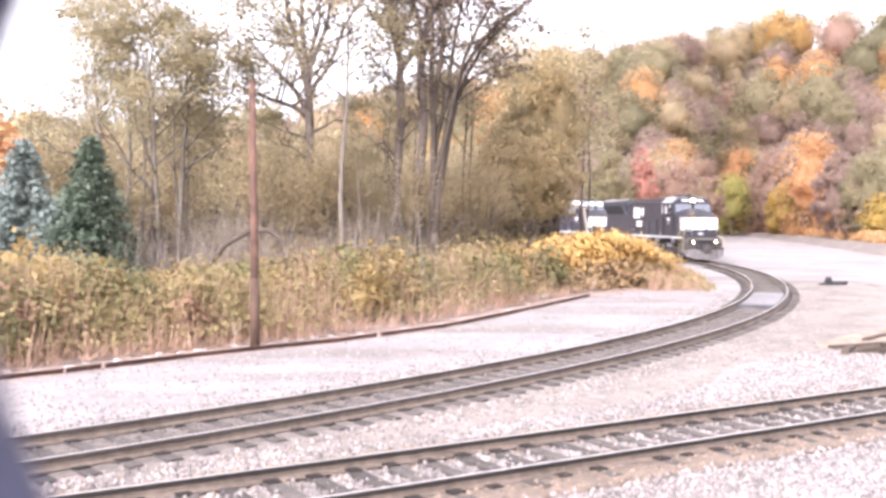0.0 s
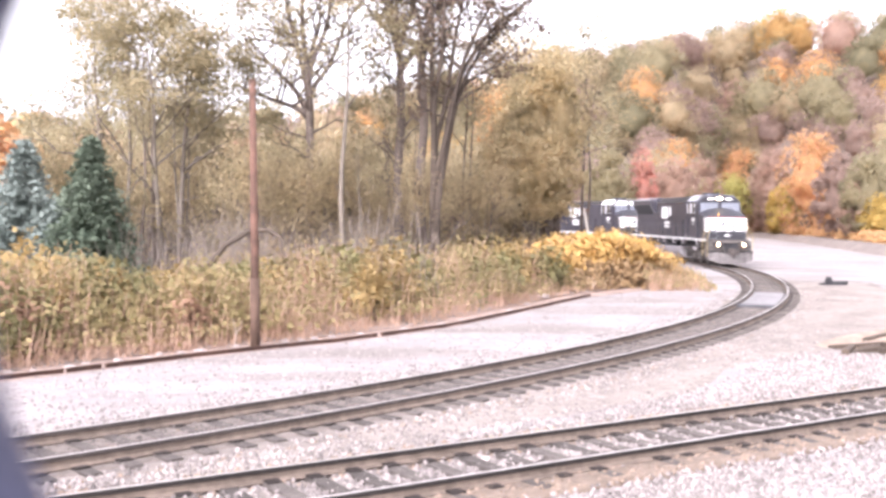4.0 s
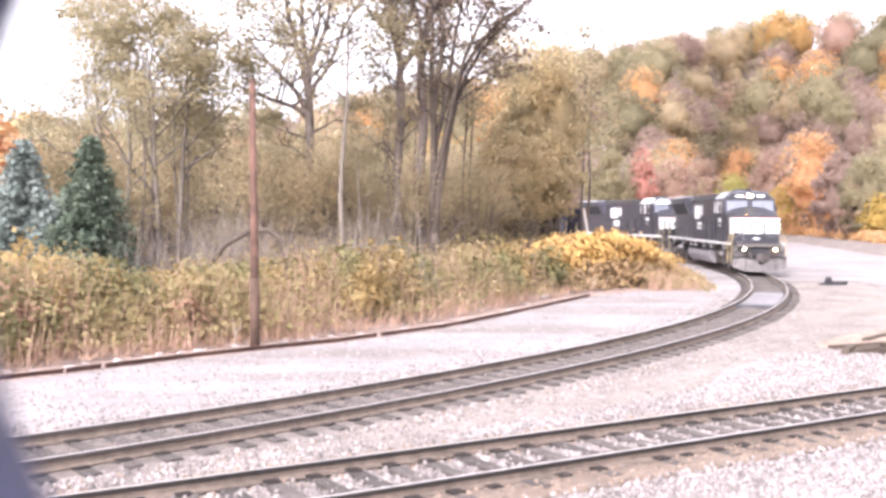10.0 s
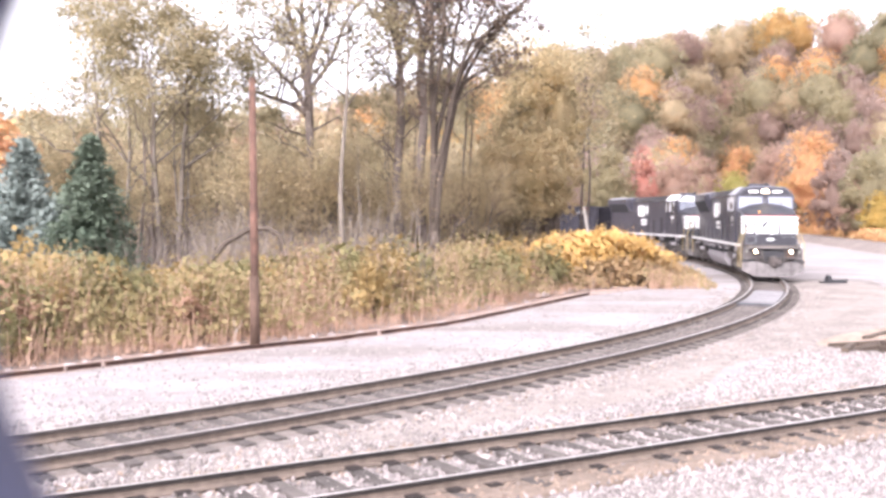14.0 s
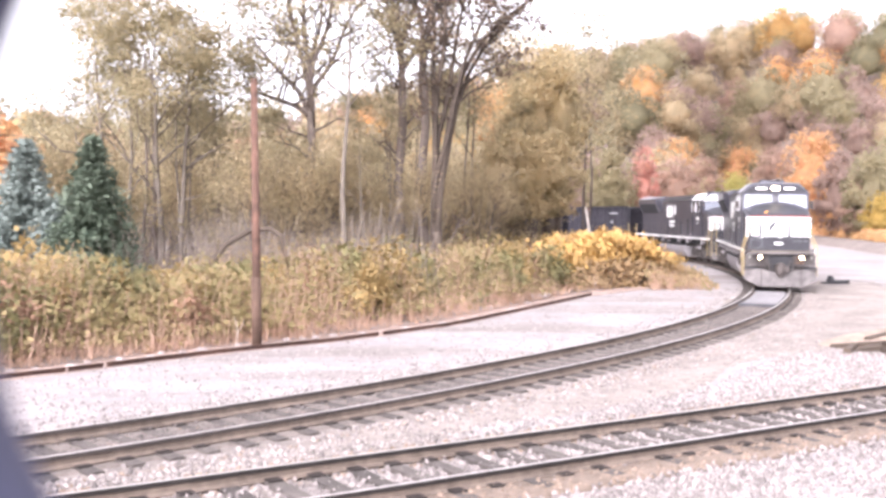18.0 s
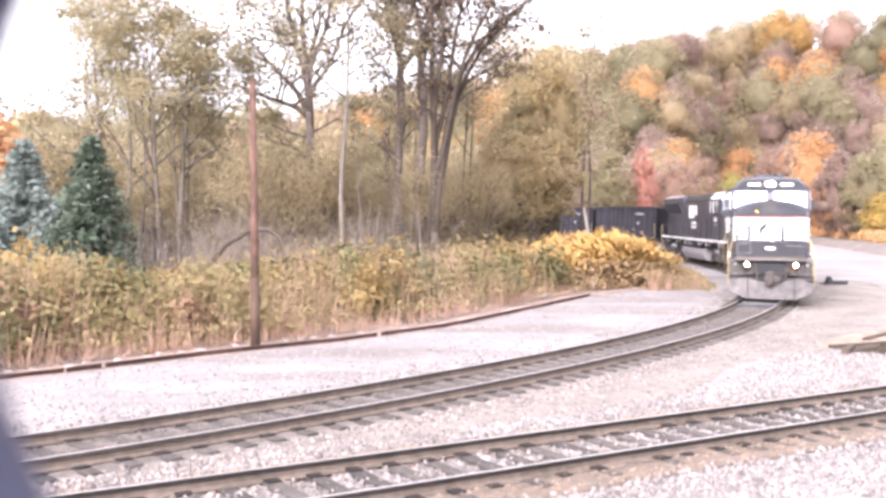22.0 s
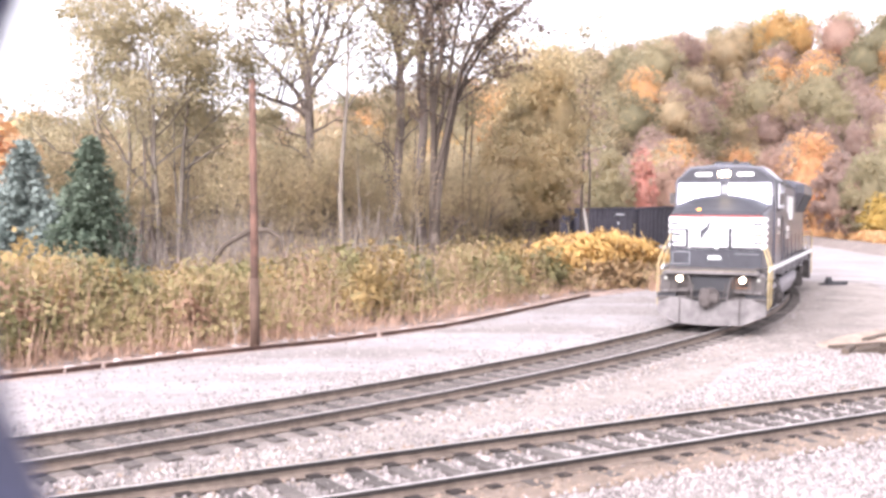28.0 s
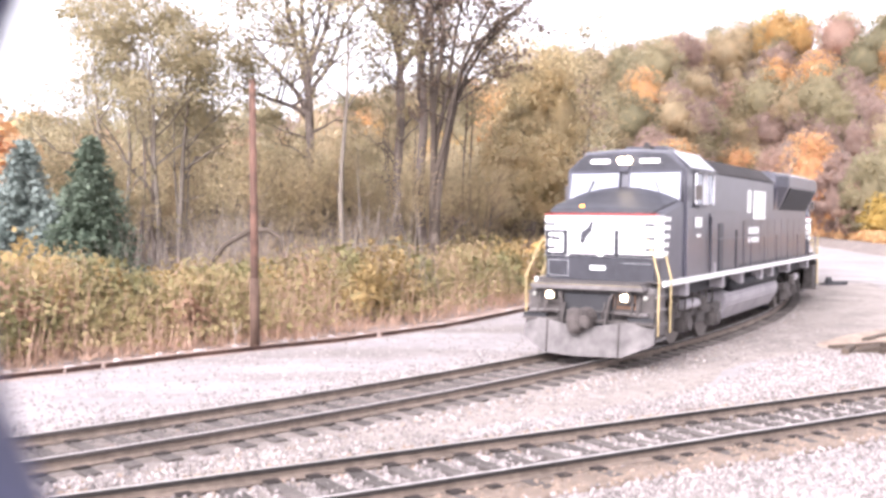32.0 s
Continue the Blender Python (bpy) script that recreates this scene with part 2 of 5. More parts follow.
near_pts = [(N0[0] + near_dir.x * s, N0[1] + near_dir.y * s) for s in range(0, 54, 2)]
near_heads = [near_head] * len(near_pts)


def make_track(name, pts, heads, label, strips, steel):
    tr = new(name)
    tagged(tr, label, "railway track", kind="structure")
    for off in (-.753, .753):
        rail = part("rail", rail_shape(pts, heads, off, "upper"), steel, tr)
        part("rail_foot", rail_shape(pts, heads, off, "foot"), RAIL_FOOT, rail, "tan rusty rail foot")
        head = []
        for (x, y), h in zip(pts, heads):
            nx, ny = -math.sin(radians(h)), math.cos(radians(h))
            head.append([(x + nx * (off + u), y + ny * (off + u), z) for u, z in ((-.028, -.003), (.028, -.003), (.026, .002), (-.026, .002))])
        part("running_surface", Shape().loft(head), POLISHED, rail, "bright worn running surface")
    for lo, hi, z, m in strips:
        rings = []
        for (x, y), h in zip(pts, heads):
            nx, ny = -math.sin(radians(h)), math.cos(radians(h))
            rings.append([(x + nx * u, y + ny * u, w) for u, w in ((lo - .12, z - .08), (lo, z), (hi, z), (hi + .12, z - .08))])
        part("ballast_bed", Shape().loft(rings), m, tr, smooth=True)
    return tr


main_track = make_track("curved_track", main_pts, main_head, "curved railway track with rusty rails and ballast-covered ties", [(-1.0, 1.0, -.185, FOULED)], mat("dull_brown_rail_steel", (.058, .048, .044), .75, .2, .3, 8, .2, 60))
near_track = make_track("straight_track", near_pts, near_heads, "railway track with brown rails on weathered wooden ties", [(.86, 1.4, -.158, STAINED), (-1.4, -.86, -.158, STAINED)], SHADED_RAIL_HEAD)

# ---- the train ----
BLACK = mat("black_locomotive_paint", (.037, .036, .049), .36, 0, .3, 3, 0, spec=.55, coat=.3)
WHITE = mat("white_paint", (.70, .70, .69), .5, 0, .08, 4)
PILOT = mat("weathered_plow_grey", (.145, .132, .130), .85, 0, .35, 4, .2, 30)
GREASE = mat("grimy_running_gear", (.074, .065, .062), .8, .1, .4, 6, .2, 30)
TANK = mat("dusty_fuel_tank", (.29, .272, .285), .6, 0, .2, 3)
YELLOW = mat("yellow_safety_paint", (.38, .295, .15), .6, 0, .15, 5)
GLASS = mat("cab_glass", (.225, .235, .265), .08, .85, .05, 2, spec=.8)
GRILLE_AND_SHADE = mat("dark_grille_and_shade", (.023, .023, .026), .7, 0, .2, 20)
MATTE = mat("matte_black_paint", (.030, .030, .037), .5, 0, .3, 4, spec=.4)
ROOF_SHEEN = mat("pale_roof_sky_sheen", (.30, .30, .33), .35, 0, .2, 4)
PANE_GLARE = mat("pale_window_glare", (.62, .62, .64), .4, .3, .1, 5)
GREY_INK = mat("pale_grey_lettering", (.33, .33, .34), .6, 0, .1, 6)
LAMP_ON = mat("lit_lamp", (.758, .682, .531), .4, 0, 0, 2, glow=(1.0, .82, .5), power=6)
LAMP_OFF = mat("unlit_lamp", (.417, .417, .379), .2, .3, .1, 2)
AMBER = mat("amber_lamp", (.682, .265, .023), .4, 0, 0, 2, glow=(1.0, .42, .05), power=2.2)
BOARD = mat("number_board", (.682, .682, .644), .5, 0, 0, 2, glow=(1, .97, .9), power=.25)
SOOT = mat("sooty_roof_paint", (.040, .036, .036), .85, 0, .4, 2.5, .1, 12, spec=.15)
RED = mat("dull_red_paint", (.265, .045, .038), .6, 0, .2, 6)
STEEL = mat("worn_wheel_steel", (.167, .152, .144), .45, .7, .25, 8)
CARBLK = mat("black_hopper_paint", (.033, .031, .038), .8, 0, .35, 2.5, .1, 12, spec=.2)

FRONT_TO_MID = 11.0   # plow to the middle of the engine
TRUCK = 6.75          # truck centres from the middle
WHEEL_R = .53


def build_engine(label, lit, brow):
    """A six-axle road engine; x runs forward, z = 0 at the rail's top."""
    loco = new("locomotive")
    tagged(loco, label, "locomotive", "engines of the train")
    P = lambda n, s, m, lab="", bv=0.0, par=None, sm=False: part(n, s, m, par or loco, lab, bv, sm)
    # frame and deck
    P("underframe", Shape().box(-10.3, 10.2, -1.12, 1.12, 1.2, 1.555), GRILLE_AND_SHADE, bv=.03)
    for sd in (-1, 1):
        P("sill_stripe", Shape().box(-10.3, 9.75, sd * 1.5 - .03, sd * 1.5 + .03, 1.58, 1.70), WHITE, "white stripe along the deck edge")
        for x0 in (-8.6, -5.0, -2.2, -.6, 2.0, 4.2, 7.6):
            P("deck_bracket", Shape().box(x0, x0 + .26, *sorted((sd * 1.1, sd * 1.46)), 1.26, 1.64), TANK)
        P("walkway", Shape().box(-10.3, 9.75, *sorted((sd * 1.1, sd * 1.46)), 1.64, 1.69), GREASE)
    # nose, with a sloped hood and bevelled cheeks
    nose = Shape()
    nose.loft([[(x, -w, 1.6), (x, w, 1.6), (x, w, z - .12), (x, w - .16, z), (x, -w + .16, z), (x, -w, z - .12)]
               for x, w, z in ((7.9, 1.44, 3.62), (8.3, 1.42, 3.52), (9.45, 1.34, 3.28), (9.72, 1.28, 3.16))])
    n_ob = P("nose", nose, BLACK, bv=.03)
    band = Shape()
    band.loft([[(x, -w, 2.2), (x, w, 2.2), (x, w, 3.12), (x, -w, 3.12)] for x, w in ((9.33, 1.362), (9.45, 1.352), (9.745, 1.292))])
    P("nose_band", band, WHITE, "white band across the nose", par=n_ob)
    for sd in (-1, 1):
        for i in range(5):
            P("speed_stripe", Shape().box(9.1 - .05 * i, 9.42, *sorted((sd * 1.34, sd * 1.39)), 2.24 + .19 * i, 2.34 + .19 * i), WHITE, par=n_ob)
    P("nose_trim", Shape().box(9.2, 9.78, -1.3, 1.3, 3.12, 3.165), RED, "dull red strip above the band", par=n_ob)
    # horse emblem and lettering as plain shapes
    em = Shape()
    em.loft([[(x, y * .85 - .28, z) for y, z in ((-.2, 2.52), (-.1, 2.46), (.0, 2.64), (.12, 2.74), (.19, 3.0), (.1, 2.98), (.03, 2.86), (-.17, 2.74))] for x in (9.745, 9.752)])
    P("emblem", em, MATTE, "dark emblem shape", par=n_ob)
    # door outline with two marks, an upright bar, faint lines and the stripes that run round the cheeks
    for y0, y1, z0, z1 in ((-1.28, -.74, 2.72, 2.79), (-1.28, -1.21, 2.22, 2.75), (-.85, -.74, 2.22, 2.75), (-1.28, -.8, 2.205, 2.28), (-1.12, -.92, 2.55, 2.63), (.36, .47, 2.22, 2.8), (-.7, -.02, 2.205, 2.26), (.1, 1.26, 2.205, 2.265)):
        P("lettering_bar", Shape().box(9.745, 9.752, y0, y1, z0, z1), MATTE, par=n_ob)
    for y0, y1, z0, z1 in ((.12, .34, 2.74, 2.762), (.47, .98, 2.74, 2.762), (.12, .98, 2.54, 2.56), (.12, .98, 2.38, 2.4), (.62, .9, 2.56, 2.6), (-1.14, -1.02, 2.4, 2.44), (-.12, -.09, 2.24, 2.7), (-.75, -.5, 2.56, 2.58)):
        P("lettering_line", Shape().box(9.745, 9.751, y0, y1, z0, z1), GREY_INK, par=n_ob)
    for sd in (-1, 1):
        for z in (2.88, 2.58, 2.34):
            P("cheek_stripe", Shape().box(9.745, 9.753, *sorted((sd * 1.04, sd * 1.288)), z, z + .07), MATTE, par=n_ob)
    P("nose_lamp", Shape().tube([(9.3, -.52, 3.27), (9.45, -.52, 3.27)], .085, 10), AMBER if lit else LAMP_OFF, "small amber lamp", par=n_ob)
    P("nose_lower_panel", Shape().box(9.70, 9.73, -1.27, 1.27, 1.64, 2.19), MATTE, "dark lower nose panel", .01, n_ob)
    for y0, y1, z0, z1 in ((-1.22, -.72, 2.1, 2.11), (-1.22, -.72, 1.745, 1.755), (-1.22, -1.21, 1.745, 2.11), (-.73, -.72, 1.745, 2.11), (.55, 1.2, 2.06, 2.07)):
        P("panel_edge", Shape().box(9.73, 9.738, y0, y1, z0, z1), GREY_INK, par=n_ob)
    P("nose_door", Shape().box(9.72, 9.742, -.4, .4, 1.66, 2.16), MATTE, bv=.01, par=n_ob)
    P("builder_plate", Shape().box(9.742, 9.75, -.2, .16, 1.9, 2.0), WHITE, par=n_ob)
    dome = Shape().loft([[(x, y, ze + (zc - ze) * math.cos(y / w * 1.5708) ** .8 if abs(y) < w else ze) for y in (-w, -.75 * w, -.5 * w, -.25 * w, 0, .25 * w, .5 * w, .75 * w, w)] + [(x, w, ze - .1), (x, -w, ze - .1)]
                         for x, w, zc, ze in ((8.17, 1.36, 3.80, 3.50), (8.6, 1.34, 3.68, 3.45), (9.1, 1.30, 3.48, 3.37), (9.5, 1.25, 3.31, 3.26), (9.68, 1.2, 3.20, 3.19))])
    P("anti_glare_panel", dome, MATTE, "domed matte black anti-glare nose top", par=n_ob)
    # cab
    cab = Shape()
    cab.loft([[(x, -1.5, 1.6), (x, 1.5, 1.6), (x, 1.47, 4.22), (x, 1.02, top), (x, .4, top + .05), (x, -.4, top + .05), (x, -1.02, top), (x, -1.47, 4.22)]
              for x, top in ((5.45, 4.66), (7.75, 4.66), (8.0, 4.58))])
    cab.loft([[(x, -1.44, 1.6), (x, 1.44, 1.6), (x, 1.43, 3.45), (x - .135, 1.42, 4.13), (x - .135, -1.42, 4.13), (x, -1.43, 3.45)] for x in (8.0, 8.14)])
    c_ob = P("cab", cab, BLACK, bv=.03)
    # windscreens, two, with sloping lower edges
    for sd in (-1, 1):
        ws = Shape()
        ws.loft([[(8.16 - (z - 3.45) * .2 + dx, sd * y, z) for y, z in ((.14, 3.72), (.14, 4.14), (1.34, 4.14), (1.36, 3.45), (1.05, 3.5), (.6, 3.66))] for dx in (0, .03)])
        g = P("windscreen", ws, GLASS, "cab windscreen mirroring the white sky", par=c_ob)
        for k in range(4):
            P("window_frame", Shape().tube([(8.19 - (a[1] - 3.45) * .2, sd * a[0], a[1]) for a in (((.12, 3.7), (.12, 4.16)), ((.12, 4.16), (1.36, 4.16)), ((1.36, 4.16), (1.38, 3.43)), ((1.38, 3.43), (.12, 3.7)))[k]], .028, 6), BLACK, par=c_ob)
        P("wiper", Shape().tube([(8.2, sd * .95, 3.5), (8.12, sd * .75, 3.95)], .014, 5), GREASE, par=c_ob)
        # side windows and doors
        P("side_window", Shape().box(6.7, 7.35, *sorted((sd * 1.5, sd * 1.515)), 3.42, 4.12), GLASS, par=c_ob)
        P("side_window", Shape().box(5.75, 6.45, *sorted((sd * 1.5, sd * 1.515)), 3.42, 4.12), GLASS, par=c_ob)
        for z in (3.39, 4.13):
            P("window_rail", Shape().box(5.7, 7.4, *sorted((sd * 1.5, sd * 1.53)), z, z + .035), BLACK, par=c_ob)
        P("cab_number_bar", Shape().box(6.75, 7.35, *sorted((sd * 1.503, sd * 1.51)), 2.86, 3.1), WHITE, par=c_ob)
        P("cab_number_bar", Shape().box(6.85, 7.2, *sorted((sd * 1.503, sd * 1.51)), 2.62, 2.7), WHITE, par=c_ob)
        P("mirror", Shape().box(7.5, 7.56, *sorted((sd * 1.56, sd * 1.72)), 3.5, 3.85), GREASE, par=c_ob)
        P("number_board", Shape().box(7.97, 8.075, *sorted((sd * .32, sd * .9)), 4.31, 4.51), BOARD, "lit number board with rounded ends", .06, c_ob)
        P("board_case", Shape().box(7.9, 8.05, *sorted((sd * .22, sd * .99)), 4.25, 4.58), MATTE if lit else brow, bv=.05, par=c_ob)
    P("headlight_case", Shape().box(7.9, 8.06, -.2, .2, 4.3, 4.56), MATTE, bv=.04, par=c_ob)
    for y in (-.085, .085):
        P("headlight", Shape().tube([(8.04, y, 4.43), (8.09, y, 4.42)], .09, 14), LAMP_ON if lit else LAMP_OFF, "headlight", par=c_ob)
    for sd in (-1, 1):
        P("roof_slope_panel", Shape().loft([[(x, sd * 1.49, 4.245), (x, sd * 1.05, 4.655), (x, sd * 1.06, 4.667), (x, sd * 1.5, 4.258)] for x in (5.5, 7.72)]), brow, "pale roof panel with sky sheen in its colour", par=c_ob)
        for x0 in (6.66, 7.33, 5.71, 6.43):
            P("window_sash", Shape().box(x0, x0 + .07, *sorted((sd * 1.5, sd * 1.545)), 3.4, 4.14), PANE_GLARE, "pale bar standing in for sky glare on the window", par=c_ob)
        P("window_hood", Shape().box(5.65, 7.42, *sorted((sd * 1.5, sd * 1.6)), 4.16, 4.19), BLACK, par=c_ob)
        P("arm_rest", Shape().box(6.7, 7.35, *sorted((sd * 1.5, sd * 1.58)), 3.33, 3.39), MATTE, par=c_ob)
        P("cab_door", Shape().box(5.55, 5.95, *sorted((sd * 1.502, sd * 1.515)), 1.7, 3.2), BLACK, bv=.01, par=c_ob)
        P("cab_grab_iron", Shape().tube([(6.05, sd * 1.56, 1.8), (6.05, sd * 1.56, 3.1)], .018, 6), BLACK, par=c_ob)
    P("cab_brow", Shape().loft([[(x, -1.4, 4.15), (x, 1.4, 4.15), (x, 1.4, 4.22), (x, .98, 4.56), (x, -.98, 4.56), (x, -1.4, 4.22)] for x in (8.0, 8.03)]), MATTE if lit else brow, "flat black brow over the windscreens" if lit else "white brow over the windscreens", par=c_ob)
    P("bell_bracket", Shape().box(8.0, 8.12, -.12, .12, 4.16, 4.28), BLACK, bv=.02, par=c_ob)
    P("antenna_dome", Shape().loft([[(6.9 + r * math.cos(a), -.35 + r * math.sin(a), z) for a in [.7854 * k for k in range(8)]] for r, z in ((.2, 4.66), (.19, 4.71), (.12, 4.75), (.03, 4.77))]), BLACK, par=c_ob)
    P("horn", Shape().tube([(6.5, .2, 4.8), (7.0, .2, 4.82), (7.05, .2, 4.82)], [.04, .06, .1], 8), GREASE, par=c_ob)
    P("cab_air_unit", Shape().box(5.7, 6.5, -.55, .55, 4.7, 4.86), BLACK, bv=.04, par=c_ob)
    # long hood
    h = P("hood", Shape().loft([[(x, -1.15, 1.6), (x, 1.15, 1.6), (x, 1.15, 4.25), (x, .85, 4.52), (x, -.85, 4.52), (x, -1.15, 4.25)] for x in (-9.7, 5.45)]), BLACK, bv=.03)
    P("hood_roof", Shape().loft([[(x, -1.156, 4.24), (x, 1.156, 4.24), (x, 1.156, 4.258), (x, .854, 4.528), (x, -.854, 4.528), (x, -1.156, 4.258)] for x in (-9.6, 5.44)]), SOOT, "sooty matte roof of the hood", par=h)
    P("equipment_cabinet", Shape().box(1.9, 5.4, -1.32, 1.32, 1.62, 3.3), BLACK, bv=.04)
    blister = Shape().loft([[(x, -w, 3.0), (x, w, 3.0), (x, w + .005, 4.25), (x, .8, 4.64), (x, -.8, 4.64), (x, -w - .005, 4.25)] for x, w in ((-3.4, 1.16), (-3.0, 1.25), (5.1, 1.25), (5.42, 1.18))])
    bh = P("brake_hatch", blister, BLACK, bv=.03)
    P("hatch_roof", Shape().loft([[(x, -1.262, 4.235), (x, 1.262, 4.235), (x, 1.262, 4.258), (x, .806, 4.65), (x, -.806, 4.65), (x, -1.262, 4.258)] for x in (-2.98, 5.1)]), SOOT, "sooty matte roof of the brake hatch", par=bh)
    flare = Shape().loft([[(x, -w0, 3.35), (x, w0, 3.35), (x, w1, 4.15), (x, w1, 4.5), (x, 1.0, 4.66), (x, -1.0, 4.66), (x, -w1, 4.5), (x, -w1, 4.15)] for x, w0, w1 in ((-9.72, 1.155, 1.52), (-4.1, 1.155, 1.52), (-3.5, 1.155, 1.25))])
    fl = P("radiator_flare", flare, BLACK, "flared radiator housing", .03)
    for sd in (-1, 1):
        P("radiator_grille", Shape().loft([[(x, sd * 1.17, 3.4), (x, sd * 1.19, 3.38), (x, sd * 1.53, 4.1), (x, sd * 1.5, 4.14)] for x in (-9.3, -4.4)]), GRILLE_AND_SHADE, par=fl)
        P("name_bar", Shape().box(-1.7, -.05, *sorted((sd * 1.24, sd * 1.262)), 3.06, 3.92), WHITE, "white lettering block")
        P("name_bar", Shape().box(.3, .75, *sorted((sd * 1.24, sd * 1.262)), 3.25, 3.92), WHITE, "narrow white lettering block")
        for z0, z1 in ((2.62, 2.82), (2.36, 2.54)):
            P("number_bar", Shape().box(-1.2, .2, *sorted((sd * 1.172, sd * 1.18)), z0, z1), WHITE)
        for k in range(9):
            x0 = -9.3 + k * 1.12
            P("hood_door", Shape().box(x0, x0 + 1.095, *sorted((sd * 1.152, sd * 1.17)), 1.75, 3.1), BLACK, bv=.008)
        for x0, x1 in ((2.3, 2.5),):
            P("air_intake", Shape().box(x0, x1, *sorted((sd * 1.322, sd * 1.335)), 1.75, 2.75), GRILLE_AND_SHADE, "dark intake grille")
        P("radiator_top_strip", Shape().loft([[(x, sd * 1.51, 4.515), (x, sd * 1.06, 4.655), (x, sd * 1.06, 4.667), (x, sd * 1.52, 4.527)] for x in (-9.6, -5.2)]), ROOF_SHEEN, "pale painted sky sheen along the radiator roof edge", par=fl)
        P("side_doorway", Shape().box(3.9, 4.4, *sorted((sd * 1.322, sd * 1.337)), 1.68, 2.95), MATTE, "flat dark panel for the shaded doorway in the equipment cabinet")
        P("sand_box", Shape().box(5.0, 5.3, *sorted((sd * 1.33, sd * 1.44)), 1.62, 1.95), TANK, bv=.03)
        P("cabinet_ledge", Shape().box(1.9, 5.4, *sorted((sd * 1.3, sd * 1.37)), 3.26, 3.32), BLACK)
        for k in range(6):
            P("brake_pipe", Shape().tube([(5.0 + k * .62, sd * 1.33, 1.3), (5.05 + k * .62, sd * 1.36, 1.05), (5.0 + k * .62, sd * 1.3, .8)], .022, 5), GREASE)
        # handrail with posts
        P("handrail", Shape().tube([(-10.1, sd * 1.46, 2.55), (5.3, sd * 1.46, 2.55)], .014, 6), BLACK)
        for k in range(9):
            x0 = -9.9 + k * 1.85
            P("rail_post", Shape().tube([(x0, sd * 1.47, 1.5), (x0, sd * 1.46, 2.55)], .013, 6), BLACK)
        # front steps with yellow grab rails
        P("step_well", Shape().box(9.35, 10.2, *sorted((sd * 1.05, sd * 1.42)), .5, 1.55), PILOT, bv=.02)
        for z in (.42, .74, 1.06, 1.36):
            P("step", Shape().box(9.4, 10.2, *sorted((sd * 1.1, sd * 1.5)), z, z + .04), PILOT)
        for x0 in (9.35, 10.22):
            P("grab_rail", Shape().tube([(x0, sd * 1.53, .55), (x0, sd * 1.54, 1.75), (x0 - .12, sd * 1.38, 2.25), (x0 - .2, sd * 1.2, 2.62)], .022, 7), YELLOW, "yellow grab rail")
        P("rear_grab_rail", Shape().tube([(-10.3, sd * 1.5, .6), (-10.32, sd * 1.5, 2.5)], .025, 7), YELLOW, "yellow grab rail")
        P("rear_step", Shape().box(-10.4, -9.6, *sorted((sd * 1.1, sd * 1.45)), .4, 1.3), GREASE, bv=.02)
        # ditch lights
        P("ditch_light_case", Shape().tube([(10.3, sd * .86, 1.36), (10.46, sd * .86, 1.36)], .14, 12), GREASE)
        P("ditch_light", Shape().tube([(10.45, sd * .86, 1.36), (10.5, sd * .86, 1.36)], .076, 12), LAMP_ON if lit else LAMP_OFF, "ditch light")
        P("air_hose", Shape().tube([(10.45, sd * .5, 1.2), (10.62, sd * .5, .95), (10.66, sd * .47, .62), (10.6, sd * .42, .5)], .035, 7), GREASE)
        P("air_reservoir", Shape().tube([(-3.6, sd * 1.15, 1.2), (2.5, sd * 1.15, 1.2)], .17, 10), GRILLE_AND_SHADE, sm=True)
    # front plate, coupler and plow
    P("pilot_plate", Shape().box(10.1, 10.26, -1.45, 1.45, .5, 1.45), GREASE, bv=.02)
    P("anticlimber", Shape().box(10.2, 10.56, -1.3, 1.3, 1.5, 1.62), PILOT, "ribbed anticlimber", .03)
    P("front_platform_edge", Shape().box(9.7, 10.4, -1.2, 1.2, 1.56, 1.66), GREASE)
    cp = Shape().box(10.25, 10.95, -.16, .16, .72, 1.04).tube([(10.3, 0, .88), (10.72, 0, .88)], [.27, .2], 14).tube([(10.98, -.06, .6), (10.98, -.06, .7), (10.98, -.06, 1.04), (10.98, -.06, 1.14)], [.12, .18, .18, .12], 12).box(10.82, 11.12, .08, .3, .74, 1.0)
    P("coupler_pocket", Shape().box(10.26, 10.4, -.55, .55, .55, 1.42), GRILLE_AND_SHADE, "dark box carrying the shade of the coupler recess", .04)
    P("coupler", cp, mat("rusty_grey_coupler", (.072, .061, .057), .85, .1, .4, 7, .3, 25), "grimy brown coupler", .03)
    for sd in (-1, 1):
        P("uncoupling_lever", Shape().tube([(10.5, sd * .2, 1.05), (10.52, sd * 1.3, .98)], .02, 6), GREASE)
    plow = Shape()
    prof = [(-1.5, 10.32), (-.9, 10.62), (0, 10.86), (.9, 10.62), (1.5, 10.32)]
    lo = [(x + .1, y, (.38 if abs(y) > 1.4 else .11)) for y, x in prof]
    hi = [(x, y, .84 if abs(y) > .5 else .7) for y, x in prof]
    bk = [(x - .07, y, z) for (x, y, z) in hi]
    bl = [(x - .07, y, z) for (x, y, z) in lo]
    vs = lo + hi + bk + bl
    fs = []
    for i in range(4):
        fs += [(i, i + 1, i + 6, i + 5), (i + 5, i + 6, i + 11, i + 10), (i + 10, i + 11, i + 16, i + 15), (i + 15, i + 16, i + 1, i)]
    fs += [(0, 5, 10, 15), (4, 19, 14, 9)]
    P("snow_plow", plow.face_set(vs, fs), PILOT, "dusty grey pilot plow")
    P("plow_top", Shape().box(10.25, 10.5, -1.5, 1.5, .8, .86), GREASE)
    P("rear_pilot", Shape().box(-10.5, -10.3, -1.45, 1.45, .35, 1.5), GREASE, bv=.02)
